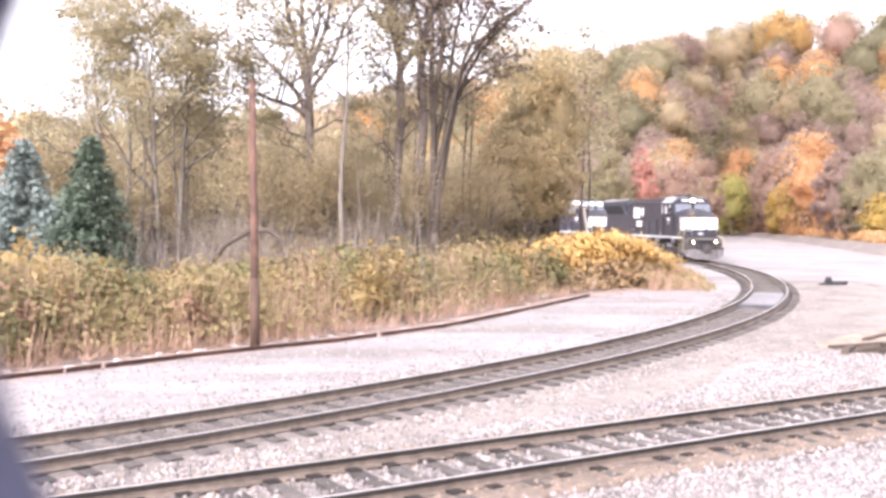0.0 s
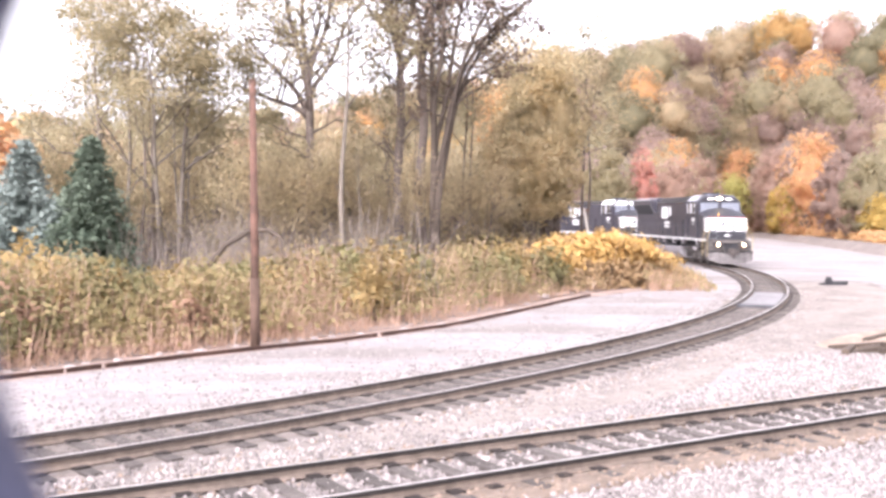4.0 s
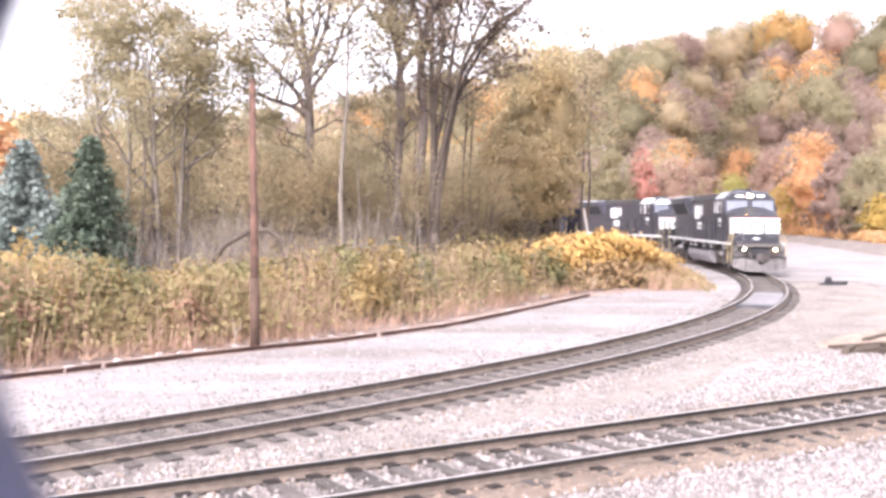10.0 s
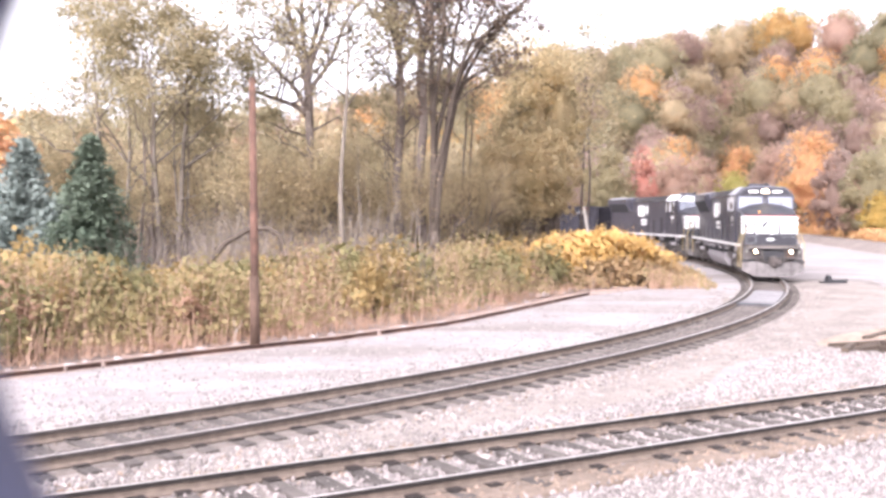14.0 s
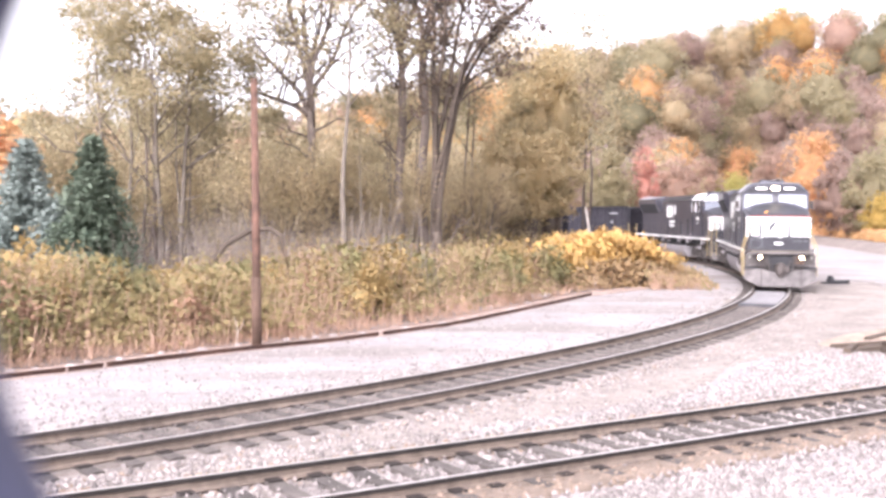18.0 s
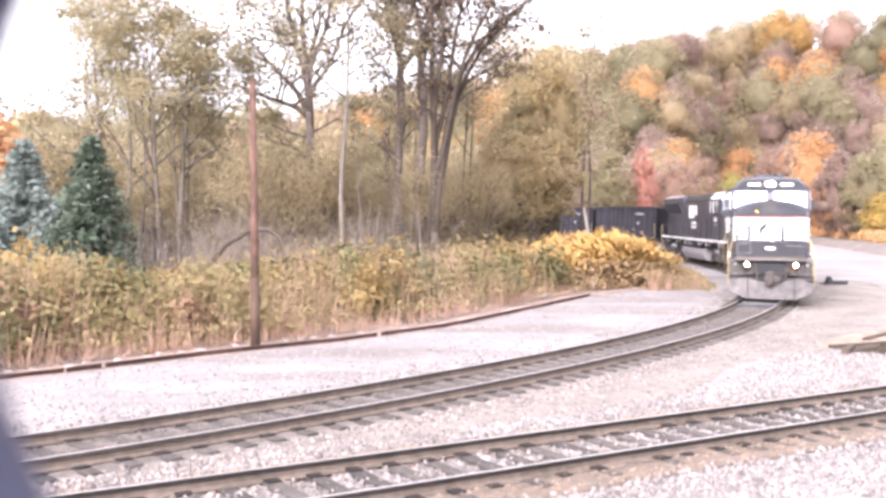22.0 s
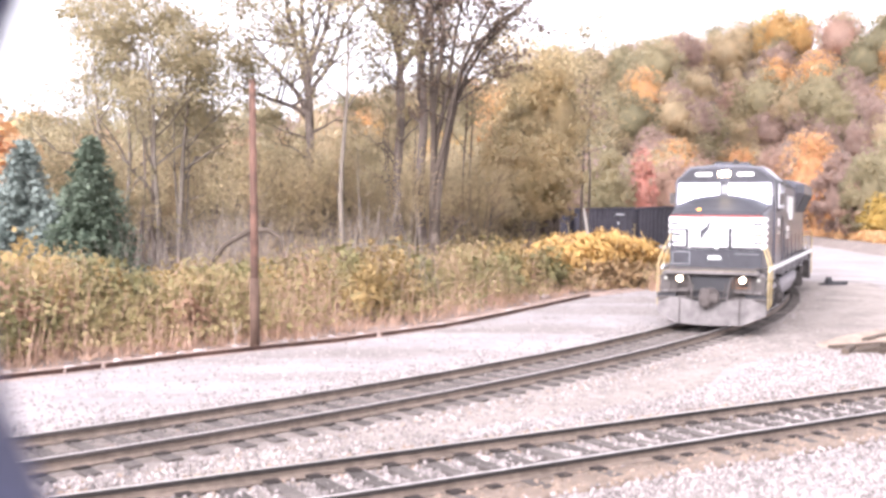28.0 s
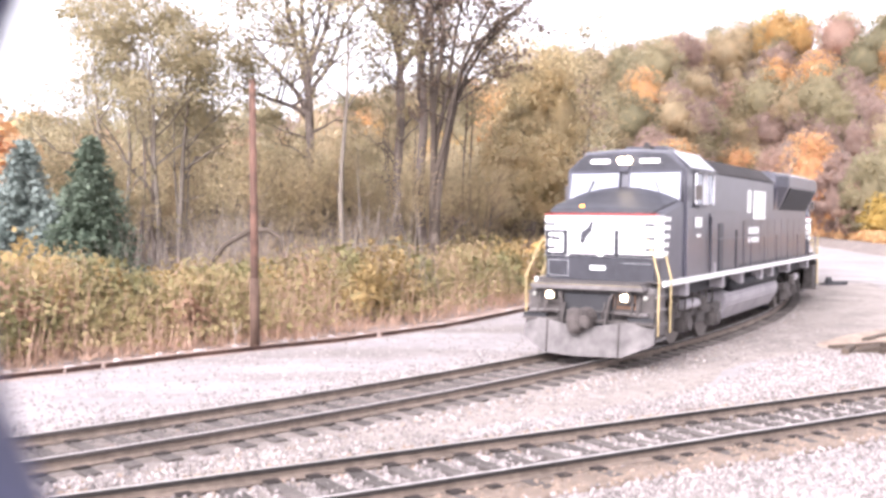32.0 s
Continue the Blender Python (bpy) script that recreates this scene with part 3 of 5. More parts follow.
    P("rear_coupler", Shape().box(-11.3, -10.4, -.14, .14, .75, 1.0), GREASE, bv=.03)
    for y in (-1.15, -.98, -.62, .38, .62, 1.0, 1.15):
        P("hose", Shape().tube([(10.3, y, 1.42), (10.42, y + .02, 1.15), (10.44, y - .03, .92), (10.36, y, .8)], .026, 6), GREASE)
    P("anticlimber_edge", Shape().box(10.555, 10.575, -1.28, 1.28, 1.6, 1.625), mat("worn_yellow_edge", (.17, .14, .1), .7, 0, .4, 7), "worn yellow edge of the front platform")
    for sd in (-1, 1):
        P("plow_seam", Shape().tube([(10.74, sd * .82, .14), (10.66, sd * .82, .82)], .022, 5), GREASE)
        P("plow_step", Shape().box(10.3, 10.47, *sorted((sd * .95, sd * 1.5)), .86, .95), GRILLE_AND_SHADE, "dark bar for the shaded step gap at the plow's end")
        P("marker_lamp", Shape().tube([(10.26, sd * 1.28, 1.36), (10.34, sd * 1.28, 1.36)], .05, 8), LAMP_OFF)
        P("lamp_bracket", Shape().box(10.26, 10.36, *sorted((sd * .68, sd * 1.04)), 1.18, 1.24), GREASE)
        P("uncoupling_rod", Shape().tube([(10.5, sd * .5, .86), (10.56, sd * .55, 1.3), (10.5, sd * .62, 1.45)], .03, 6), GREASE)
    for y0, y1 in ((-1.35, -.6), (.6, 1.35)):
        P("pilot_step", Shape().box(10.26, 10.42, y0, y1, .98, 1.03), PILOT)
    P("stain_panel", Shape().box(10.255, 10.27, .5, 1.05, 1.1, 1.42), mat("rusty_panel", (.182, .106, .068), .85, 0, .4, 5))
    # tank, trucks
    tank = Shape().loft([[(x, -1.3, .72), (x, -1.05, .26), (x, 1.05, .26), (x, 1.3, .72), (x, 1.3, 1.0), (x, 1.1, 1.06), (x, -1.1, 1.06), (x, -1.3, 1.0)] for x in (-3.7, 3.4)])
    P("fuel_tank", tank, TANK, "dusty grey fuel tank", .05)
    loco_wheels, loco_trucks = [], []
    for tx in (-TRUCK, TRUCK):
        tr = new("truck")
        tr.parent = loco
        tr.matrix_basis = pose(tx, 0, 0)
        loco_trucks.append((tr, tx))
        for sd in (-1, 1):
            side = Shape().box(-2.55, 2.55, *sorted((sd * .98, sd * 1.16)), .66, .9)
            for ax in (-2.05, 0, 2.05):
                side.box(ax - .24, ax + .24, *sorted((sd * .95, sd * 1.24)), .32, .8)
            for ax in (-1.03, 1.03):
                side.box(ax - .32, ax + .32, *sorted((sd * .98, sd * 1.18)), .46, .78)
            part("side_frame", side, GREASE, tr, "", .03)
            for ax in (-2.05, 0, 2.05):
                part("axle_box", Shape().tube([(ax, sd * 1.2, WHEEL_R), (ax, sd * 1.3, WHEEL_R)], .17, 10), GREASE, tr)
            for ax in (-1.03, 1.03):
                part("spring", Shape().tube([(ax, sd * 1.22, .8), (ax, sd * 1.22, 1.1)], .12, 10), GREASE, tr)
            part("brake_cylinder", Shape().tube([(-.5, sd * 1.25, 1.0), (.5, sd * 1.25, 1.0)], .12, 10), TANK, tr)
        part("bolster", Shape().box(-2.3, 2.3, -.6, .6, .6, 1.05), GREASE, tr)
        for ax in (-2.05, 0, 2.05):
            ws = Shape().tube([(0, -.9, 0), (0, .9, 0)], .09, 8)
            for sd in (-1, 1):
                ws.tube([(0, sd * .69, 0), (0, sd * .83, 0)], WHEEL_R, 24)
                ws.tube([(0, sd * .66, 0), (0, sd * .69, 0)], WHEEL_R + .028, 24)
                ws.tube([(0, sd * .82, 0), (0, sd * .86, 0)], .16, 10)
            w = part("wheelset", ws, STEEL, tr)
            w.matrix_basis = pose(ax, 0, WHEEL_R)
            loco_wheels.append((w, ax))
    return loco, loco_trucks, loco_wheels


def build_hopper():
    """A black coal car with outside ribs."""
    car = new("hopper_car")
    tagged(car, "black steel coal hopper car with ribbed sides", "freight car", "hopper cars of the train")
    L, W = 6.7, 1.5
    body = Shape()
    for sd in (-1, 1):
        body.box(-L, L, *sorted((sd * W, sd * (W - .06))), 1.35, 3.85)
    for e in (-1, 1):
        body.loft([[(e * L, y, 3.85), (e * (L - .06), y, 3.85), (e * (L - 1.6), y, 1.3), (e * (L - 1.54), y, 1.3)] for y in (-W + .06, W - .06)])
    body.box(-L + 1.5, L - 1.5, -W + .06, W - .06, 1.0, 1.35)
    part("body", body, CARBLK, car)
    for sd in (-1, 1):
        part("top_chord", Shape().box(-L - .05, L + .05, *sorted((sd * (W - .1), sd * (W + .08))), 3.82, 3.98), CARBLK, car, "", .02)
        for k in range(13):
            x = -L + .1 + k * (2 * L - .2) / 12
            part("side_rib", Shape().box(x - .06, x + .06, *sorted((sd * W, sd * (W + .1))), 1.3, 3.84), CARBLK, car)
        part("stencil_bar", Shape().box(3.2, 5.0, *sorted((sd * (W + .101), sd * (W + .105))), 3.3, 3.42), GREY_INK, car, "faded stencil bar")
        part("stencil_bar", Shape().box(3.6, 4.0, *sorted((sd * (W + .101), sd * (W + .105))), 2.5, 2.7), GREY_INK, car)
    for e in (-1, 1):
        part("end_sill", Shape().box(*sorted((e * (L + .1), e * (L - .25))), -1.45, 1.45, .95, 1.35), CARBLK, car, "", .02)
        part("coupler", Shape().box(*sorted((e * L, e * (L + .8))), -.13, .13, .75, 1.0), GREASE, car)
        for sd in (-1, 1):
            part("end_post", Shape().box(*sorted((e * (L - .12), e * L)), *sorted((sd * 1.2, sd * 1.4)), 1.3, 3.85), CARBLK, car)
            part("ladder_rail", Shape().tube([(e * (L + .06), sd * 1.4, 1.0), (e * (L + .06), sd * 1.4, 2.6)], .02, 6), YELLOW, car)
    part("coal_load", Shape().loft([[(x, -1.4, 3.6), (x, 1.4, 3.6), (x, .5, z), (x, -.5, z)] for x, z in ((-6.4, 3.65), (-4, 3.9), (0, 3.8), (4, 3.92), (6.4, 3.65))]), GRILLE_AND_SHADE, car, "coal load")
    for tx in (-4.6, 4.6):
        tr = new("truck")
        tr.parent = car
        tr.matrix_basis = pose(tx, 0, 0)
        for sd in (-1, 1):
            part("side_frame", Shape().box(-1.1, 1.1, *sorted((sd * .95, sd * 1.1)), .4, .75), GREASE, tr, "", .03)
        for ax in (-.9, .9):
            ws = Shape().tube([(0, -.85, 0), (0, .85, 0)], .08, 8)
            for sd in (-1, 1):
                ws.tube([(0, sd * .69, 0), (0, sd * .83, 0)], .46, 20)
            w = part("wheelset", ws, STEEL, tr)
            w.matrix_basis = pose(ax, 0, .46)
    return car


engine_1, trucks_1, wheels_1 = build_engine("black road locomotive with white nose band and lit headlights", True, ROOF_SHEEN)
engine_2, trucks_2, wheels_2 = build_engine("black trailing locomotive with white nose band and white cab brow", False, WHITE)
hopper = build_hopper()
hoppers = [hopper] + [copy_thing(hopper, pose(0, 0, 0)) for _ in range(3)]

# How far the plow of the first engine has come along the line, by the second.
RUN = [(0, -33.46), (3, -28.0), (7, -21.56), (11, -15.07), (13, -11.75), (17, -4.85), (19, -1.38), (23, 5.36), (25, 8.67), (28, 13.87), (29, 15.71), (30, 17.59), (31, 19.58), (32, 21.68)]

# ---- trees and plants ----
BARK = mat("grey_brown_bark", (.125, .100, .085), .95, 0, .35, 7, .6, 14)
BARK_DARK = mat("dark_brown_bark", (.078, .060, .047), .95, 0, .35, 7, .6, 14)
BARK_PALE = mat("pale_bark", (0.145, 0.122, 0.099), .95, 0, .25, 7, .5, 14)
LEAF_OLIVE = leaf_mat("olive_leaves", [(0.241, 0.209, 0.127), (0.308, 0.269, 0.163), (0.386, 0.319, 0.192), (0.280, 0.244, 0.153), (0.420, 0.331, 0.208)], .7, 0.55, 0.2)
LEAF_BROWN = leaf_mat("brown_leaves", [(0.114, 0.081, 0.070), (0.162, 0.118, 0.093), (0.229, 0.169, 0.126), (0.197, 0.172, 0.127)], .7, .4)
LEAF_ORANGE = leaf_mat("orange_leaves", [(0.589, 0.364, 0.199), (0.707, 0.479, 0.258), (0.682, 0.393, 0.238), (0.682, 0.552, 0.298)], .7, .7, .14)
LEAF_PINK = leaf_mat("pink_red_leaves", [(0.575, 0.278, 0.236), (0.672, 0.353, 0.285), (0.549, 0.329, 0.275), (0.672, 0.414, 0.299)], .7, .7, .14)
LEAF_YELLOW = leaf_mat("yellow_leaves", [(0.411, 0.280, 0.110), (0.553, 0.373, 0.142), (0.625, 0.415, 0.161), (0.357, 0.254, 0.131), (0.553, 0.322, 0.131)])
LEAF_LIME = leaf_mat("yellow_green_leaves", [(0.427, 0.402, 0.156), (0.524, 0.486, 0.199), (0.546, 0.460, 0.178)], .7, .7, .14)
LEAF_GREENISH = leaf_mat("greenish_khaki_leaves", [(0.431, 0.361, 0.216), (0.528, 0.428, 0.259), (0.625, 0.491, 0.301)], .7, 0.75, 0.2)
WOOD_KHAKI = leaf_mat("wood_khaki_leaves", [(0.361, 0.309, 0.196), (0.420, 0.361, 0.230), (0.483, 0.405, 0.260)], .7, 0.75, 0.2)
WOOD_OLIVE = leaf_mat("wood_olive_leaves", [(0.323, 0.286, 0.180), (0.393, 0.343, 0.217), (0.453, 0.380, 0.243)], .7, 0.75, 0.2)
WOOD_TAN = leaf_mat("wood_tan_leaves", [(0.420, 0.304, 0.211), (0.496, 0.348, 0.235), (0.538, 0.400, 0.284)], .7, 0.75, 0.2)
LEAF_GOLD = leaf_mat("gold_leaves", [(0.508, 0.401, 0.150), (0.614, 0.461, 0.168), (0.655, 0.482, 0.176)], .7, .7, .14)
LEAF_DUSK = leaf_mat("dusky_pink_leaves", [(0.419, 0.297, 0.243), (0.499, 0.357, 0.282), (0.549, 0.405, 0.310)], .7, .7, .14)
LEAF_KHAKI = leaf_mat("khaki_leaves", [(0.381, 0.322, 0.205), (0.474, 0.398, 0.251), (0.541, 0.435, 0.272), (0.428, 0.360, 0.227)], .7, 0.75, 0.2)
SPRUCE_BLUE = leaf_mat("blue_spruce_needles", [(0.113, 0.143, 0.128), (0.184, 0.220, 0.199), (0.284, 0.324, 0.297)], .8, .15)
SPRUCE_GREEN = leaf_mat("green_spruce_needles", [(0.051, 0.073, 0.051), (0.097, 0.126, 0.088), (0.188, 0.225, 0.171)], .8, .15)


def limbs(rng, base, top, r0, levels, spread, shape, tips, sway=.08, up=.35, kids=4):
    """A bent tapered limb and its offshoots; ends of the finest ones go to tips."""
    base, top = Vector(base), Vector(top)
    ln = (top - base).length
    n = 5 if r0 > .05 else 3
    pts, rr = [], []
    for i in range(n + 1):
        u = i / n
        j = Vector(rng.normal(size=3)) * sway * ln * .35 * math.sin(3.14 * u)
        pts.append(base.lerp(top, u) + j)
        rr.append(max(.008, r0 * (1 - .72 * u)))
    shape.tube(pts, rr, 7 if r0 > .08 else 4 if r0 > .03 else 3)
    if levels == 0:
        for u in (.4, .6, .8, 1.0):
            tips.append(tuple(base.lerp(top, u)))
        return
    d = (top - base).normalized()
    for k in range(kids):
        u = rng.uniform(.38, 1.0) if k else 1.0
        i = min(n - 1, int(u * n))
        p = pts[i].lerp(pts[i + 1], u * n - i)
        v = Vector(rng.normal(size=3))
        v -= d * v.dot(d)
        v.normalize()
        w = (d * rng.uniform(.35, .8) + v * spread + Vector((0, 0, up))).normalized()
        limbs(rng, p, p + w * ln * rng.uniform(.42, .68), rr[i] * .62, levels - 1, spread, shape, tips, sway, up * .6, kids)


def make_tree(name, label, seed, height, r0, leaf, bark, leaves, size, clump=.55, stems=1, fork=.35, spread=.8, levels=3, lean=(0, 0), flat=.4, kids=4, low=0, tuft=1.0):
    """A broad-leaved tree: trunk and limbs as one part, leaves as another."""
    rng = np.random.default_rng(seed)
    ob = new(name)
    tagged(ob, label, "tree")
    wood, tips = Shape(), []
    for k in range(stems):
        off = rng.normal(size=2) * (.3 if stems > 1 else 0)
        ht = height * rng.uniform(.8, 1.0)
        p0 = Vector((off[0], off[1], -.1))
        end = p0 + Vector((off[0] * 2.2 + lean[0] * height, off[1] * 2.2 + lean[1] * height, ht * .92))
        n = 9
        ph = rng.uniform(0, 6.28, 4)
        bend = ht * rng.uniform(.008, .02)
        pts = [p0.lerp(end, i / n) + Vector((math.sin(4 * i / n + ph[0]) - math.sin(ph[0]) + .4 * math.sin(11 * i / n + ph[1]), math.sin(4 * i / n + ph[2]) - math.sin(ph[2]), 0)) * bend for i in range(n + 1)]
        rr = [r0 * (1.3 if i == 0 else 1 - .88 * (i / n) ** 1.15) for i in range(n + 1)]
        wood.tube(pts, rr, 9)
        nl = 9 if fork < .4 else 7 if stems == 1 else 5
        for j in range(nl):
            u = fork + (.97 - fork) * (j + rng.uniform(0, .8)) / nl
            i = min(n - 1, int(u * n))
            p = pts[i].lerp(pts[i + 1], u * n - i)
            a = rng.uniform(0, 6.28)
            reach = ht * (.16 + .2 * (1 - u)) * (.6 + spread * .5)
            tip = p + Vector((math.cos(a) * reach * .75, math.sin(a) * reach * .75, reach * rng.uniform(.5, 1.1)))
            limbs(rng, p, tip, rr[i] * .62, levels - 2 if levels > 2 else 1, spread, wood, tips, .1, .35, kids)
        tips.append(tuple(pts[-1]))
        for j in range(low):
            a = rng.uniform(0, 6.28)
            p = p0.lerp(end, rng.uniform(.12, .4))
            limbs(rng, p, p + Vector((math.cos(a), math.sin(a), .35)) * height * .2, r0 * .25, 1, spread, wood, tips, .1, .2, 3)
    tp = np.array(tips)
    pick = rng.permutation(len(tp))[:max(8, int(len(tp) * tuft))]
    c = tp[pick[rng.integers(0, len(pick), leaves)]] + rng.normal(size=(leaves, 3)) * np.array([clump, clump, clump * .45])
    part("trunk", wood, bark, ob, smooth=True)
    mid = tp.mean(0) * np.array([1, 1, .8])
    part("crown", quads("crown", leaf_quads(rng, c, size, flat), leaf, (c - mid) * np.array([1, 1, .7]) + np.array([0, 0, .6]) + rng.normal(size=c.shape) * .25, .9), leaf, ob)
    return ob


def make_round_tree(name, label, seed, w, h, leaf, n=2000, size=.6, trunk_h=.4, core=.6):
    """A hillside tree, seen from far off: short trunk, lumpy crown of leaf clumps with gaps."""
    rng = np.random.default_rng(seed)
    ob = new(name)
    tagged(ob, label, "tree")
    lumps = []
    for k in range(18):
        a, u = rng.uniform(0, 6.28), rng.uniform(.05, 1)
        r = w * .5 * math.sqrt(max(.05, 1 - (2 * u - .9) ** 2)) * rng.uniform(.5, .95)
        lumps.append((math.cos(a) * r, math.sin(a) * r, trunk_h + (h - trunk_h) * (.04 + .86 * u), w * rng.uniform(.14, .25)))
    lumps.append((0, 0, h * .8, w * .22))
    wood = Shape().tube([(0, 0, -.3), (.1, 0, h * .4), (0, .1, h * .8)], [.22, .16, .05], 6)
    for lx, ly, lz, lr in lumps[::3]:
        wood.tube([(0, 0, lz * .55), (lx * .5, ly * .5, lz * .8), (lx, ly, lz)], [.09, .06, .02], 4)
    part("trunk", wood, BARK, ob)
    L = np.array(lumps)
    pick = rng.integers(0, len(L), n)
    v = rng.normal(size=(n, 3))
    v /= np.linalg.norm(v, axis=1, keepdims=True)
    c = L[pick, :3] + v * (L[pick, 3] * rng.uniform(.55, 1.08, n))[:, None] * np.array([1, 1, .8])
    half = rng.uniform(size=n) < .22
    dome = v * np.array([w * .47, w * .47, (h - trunk_h) * .47]) * (1 + .1 * np.sin(v[:, :1] * 9 + seed) * np.cos(v[:, 1:2] * 8) + rng.normal(size=(n, 1)) * .05) + np.array([0, 0, trunk_h + (h - trunk_h) * .5])
    c[half] = dome[half]
    inner = Shape().loft([[(w * .47 * core * math.sin(p) * math.cos(q) * k, w * .47 * core * math.sin(p) * math.sin(q) * k, trunk_h + (h - trunk_h) * (.5 - .47 * core * math.cos(p) * k)) for q in [.4189 * j for j in range(15)] for k in [1 + .4 * noise.noise((math.sin(p) * math.cos(q) * 2.3, math.sin(p) * math.sin(q) * 2.3, math.cos(p) * 2.3 + seed))]] for p in [.15 + .284 * i for i in range(11)]])
    part("inner_foliage", inner, leaf, ob, smooth=True)
    part("crown", quads("crown", leaf_quads(rng, c, size, .3, 1.2), leaf, v * 1.0 + (c - np.array([0, 0, h * .45])) / w * 1.6 + np.array([0, 0, .35]), .94), leaf, ob)
    return ob


def put(ob, x, y, z=0.0, turn_deg=0.0, k=1.0):
    ob.matrix_basis = pose(x, y, z, 0, 0, turn_deg) @ Matrix.Scale(k, 4)
    return ob


def again(ob, x, y, z=0.0, turn_deg=0.0, k=1.0):
    c = copy_thing(ob, pose(x, y, z, 0, 0, turn_deg))
    c.scale = (k, k, k)
    return c


def at_px(px, d):
    """Sideways place of a thing d metres away; px is its bearing, 784 straight ahead, in 1/1800 of the distance."""
    return (px - 784) / 1800 * d


# the large trees at the edge of the wood
GZ = -.22


def make_forked(name, label, seed, r0, fork_h, ends, leaf, bark, leaves, size, clump=.3, tuft=.6, side=9, low=7, bend=1.35, start=.25):
    """A tree whose trunk parts at fork_h into rising main stems that end at the given places; leaves in flat tufts at the twigs."""
    rng = np.random.default_rng(seed)
    ob = new(name)
    tagged(ob, label, "tree")
    wood, tips = Shape(), []
    wood.tube([(.12, 0, -.1), (.03, 0, fork_h * .25), (-.13, .05, fork_h * .5), (.08, .05, fork_h * .78), (0, 0, fork_h)], [r0 * 1.4, r0 * 1.05, r0 * .95, r0 * .86, r0 * .8], 10)
    for ex, ey, ez in ends:
        a, b = Vector((0, 0, fork_h * rng.uniform(.9, 1.0))), Vector((ex, ey, ez))
        rise = b.z - a.z
        n = 9
        pts = []
        for i in range(n + 1):
            u = i / n
            p = a.lerp(b, u)
            p.x = ex * u ** bend + .1 * math.sin(9 * u + seed + ex)
            p.y = ey * u ** 1.2
            p.z = a.z + rise * (u ** .85) + .06 * rise * math.sin(5 * u + ex)
            pts.append(p)
        rr = [max(.02, r0 * .62 * (1 - .7 * i / n)) for i in range(n + 1)]
        wood.tube(pts, rr, 8)
        for j in range(side):
            u = start + (.97 - start) * (j + rng.uniform(0, .8)) / side
            i = min(n - 1, int(u * n))
            p = pts[i].lerp(pts[i + 1], u * n - i)
            ang = rng.uniform(0, 6.28)
            reach = rng.uniform(1.2, 2.9) * (1.15 - .45 * u)
            limbs(rng, p, p + Vector((math.cos(ang) * reach, math.sin(ang) * reach, reach * rng.uniform(.25, .9))), rr[i] * .55, 1, .8, wood, tips, .1, .3, 4)
        tips.append(tuple(pts[-1]))
    for j in range(low):
        ang = rng.uniform(0, 6.28)
        p = Vector((0, 0, fork_h * rng.uniform(.35, .95)))
        limbs(rng, p, p + Vector((math.cos(ang), math.sin(ang), rng.uniform(.3, .9))) * rng.uniform(1.2, 2.2), r0 * .3, 1, .8, wood, tips, .12, .3, 4)
    tp = np.array(tips)
    pick = rng.permutation(len(tp))[:max(8, int(len(tp) * tuft))]
    c = tp[pick[rng.integers(0, len(pick), leaves)]] + rng.normal(size=(leaves, 3)) * np.array([clump, clump, clump * .4])
    part("trunk", wood, bark, ob, smooth=True)
    part("crown", quads("crown", leaf_quads(rng, c, size, .5), leaf, c - tp.mean(0) + np.array([0, 0, 1.2]), .8), leaf, ob)
    return ob


tree_a = make_tree("pale_trunk_tree", "pale-barked slender tree with sparse olive leaves", 3, 13.5, .13, LEAF_OLIVE, BARK_PALE, 1800, .11, .4, 1, .58, .5, 3, tuft=.5)
put(tree_a, at_px(608, 38), 38, GZ)
again(tree_a, at_px(634, 38.6), 38.6, GZ, 140, .5)
again(tree_a, at_px(328, 41), 41, GZ, 60, .62)
again(tree_a, at_px(312, 42), 42, GZ, 200, .7)
tree_b = make_forked("forked_tree", "dark tree fanning out from a high fork, thin crown", 8, .21, 7.6, ((-1.7, .4, 14.0), (-.55, -.5, 14.6), (.55, .4, 13.8), (1.45, -.2, 14.4), (-2.9, .6, 10.6), (-3.2, -.4, 8.6), (2.3, .4, 12.4)), LEAF_OLIVE, BARK, 6000, .11, .34, .45)
put(tree_b, at_px(545, 43), 43, GZ)
tree_c = make_forked("tall_tree", "tall dark-barked tree with thinning autumn leaves", 21, .23, 9.6, ((-1.5, .3, 15), (-.35, -.4, 15.6), (.9, .3, 15), (2.0, -.5, 13)), LEAF_OLIVE, BARK, 5600, .11, .32, .4)
put(tree_c, at_px(705, 46), 46, GZ)
tree_d = make_forked("many_stemmed_tree", "thick many-stemmed tree with rusty sparse leaves", 33, .25, 2.6, ((-.5, .4, 14.2), (.5, -.3, 14.4), (1.5, .3, 13.2), (2.2, -.6, 11.4), (3.4, .2, 11.4), (4.5, -.4, 12.6)), LEAF_BROWN, BARK_DARK, 5400, .115, .3, .36, 8, 1, 2.3, .5)
put(tree_d, at_px(768, 42), 42, GZ)
tree_d2 = make_forked("twin_tree", "straight grey-brown trunk beside a many-stemmed tree", 36, .22, 9.2, ((-.6, .2, 13.8), (.5, -.3, 14.2)), LEAF_BROWN, BARK, 2000, .115, .3, .36, 8, 1)
put(tree_d2, at_px(745, 44), 44, GZ)
tree_e = make_tree("broad_olive_tree", "broad olive-leaved tree leaning over the weeds", 41, 13.5, .14, LEAF_OLIVE, BARK_PALE, 13500, .105, .38, 2, .36, .95, 3, (0, 0), .6, 4, 3, tuft=.7)
put(tree_e, at_px(300, 40), 40, GZ)
again(tree_e, at_px(215, 46), 46, GZ, 130, 1.05)
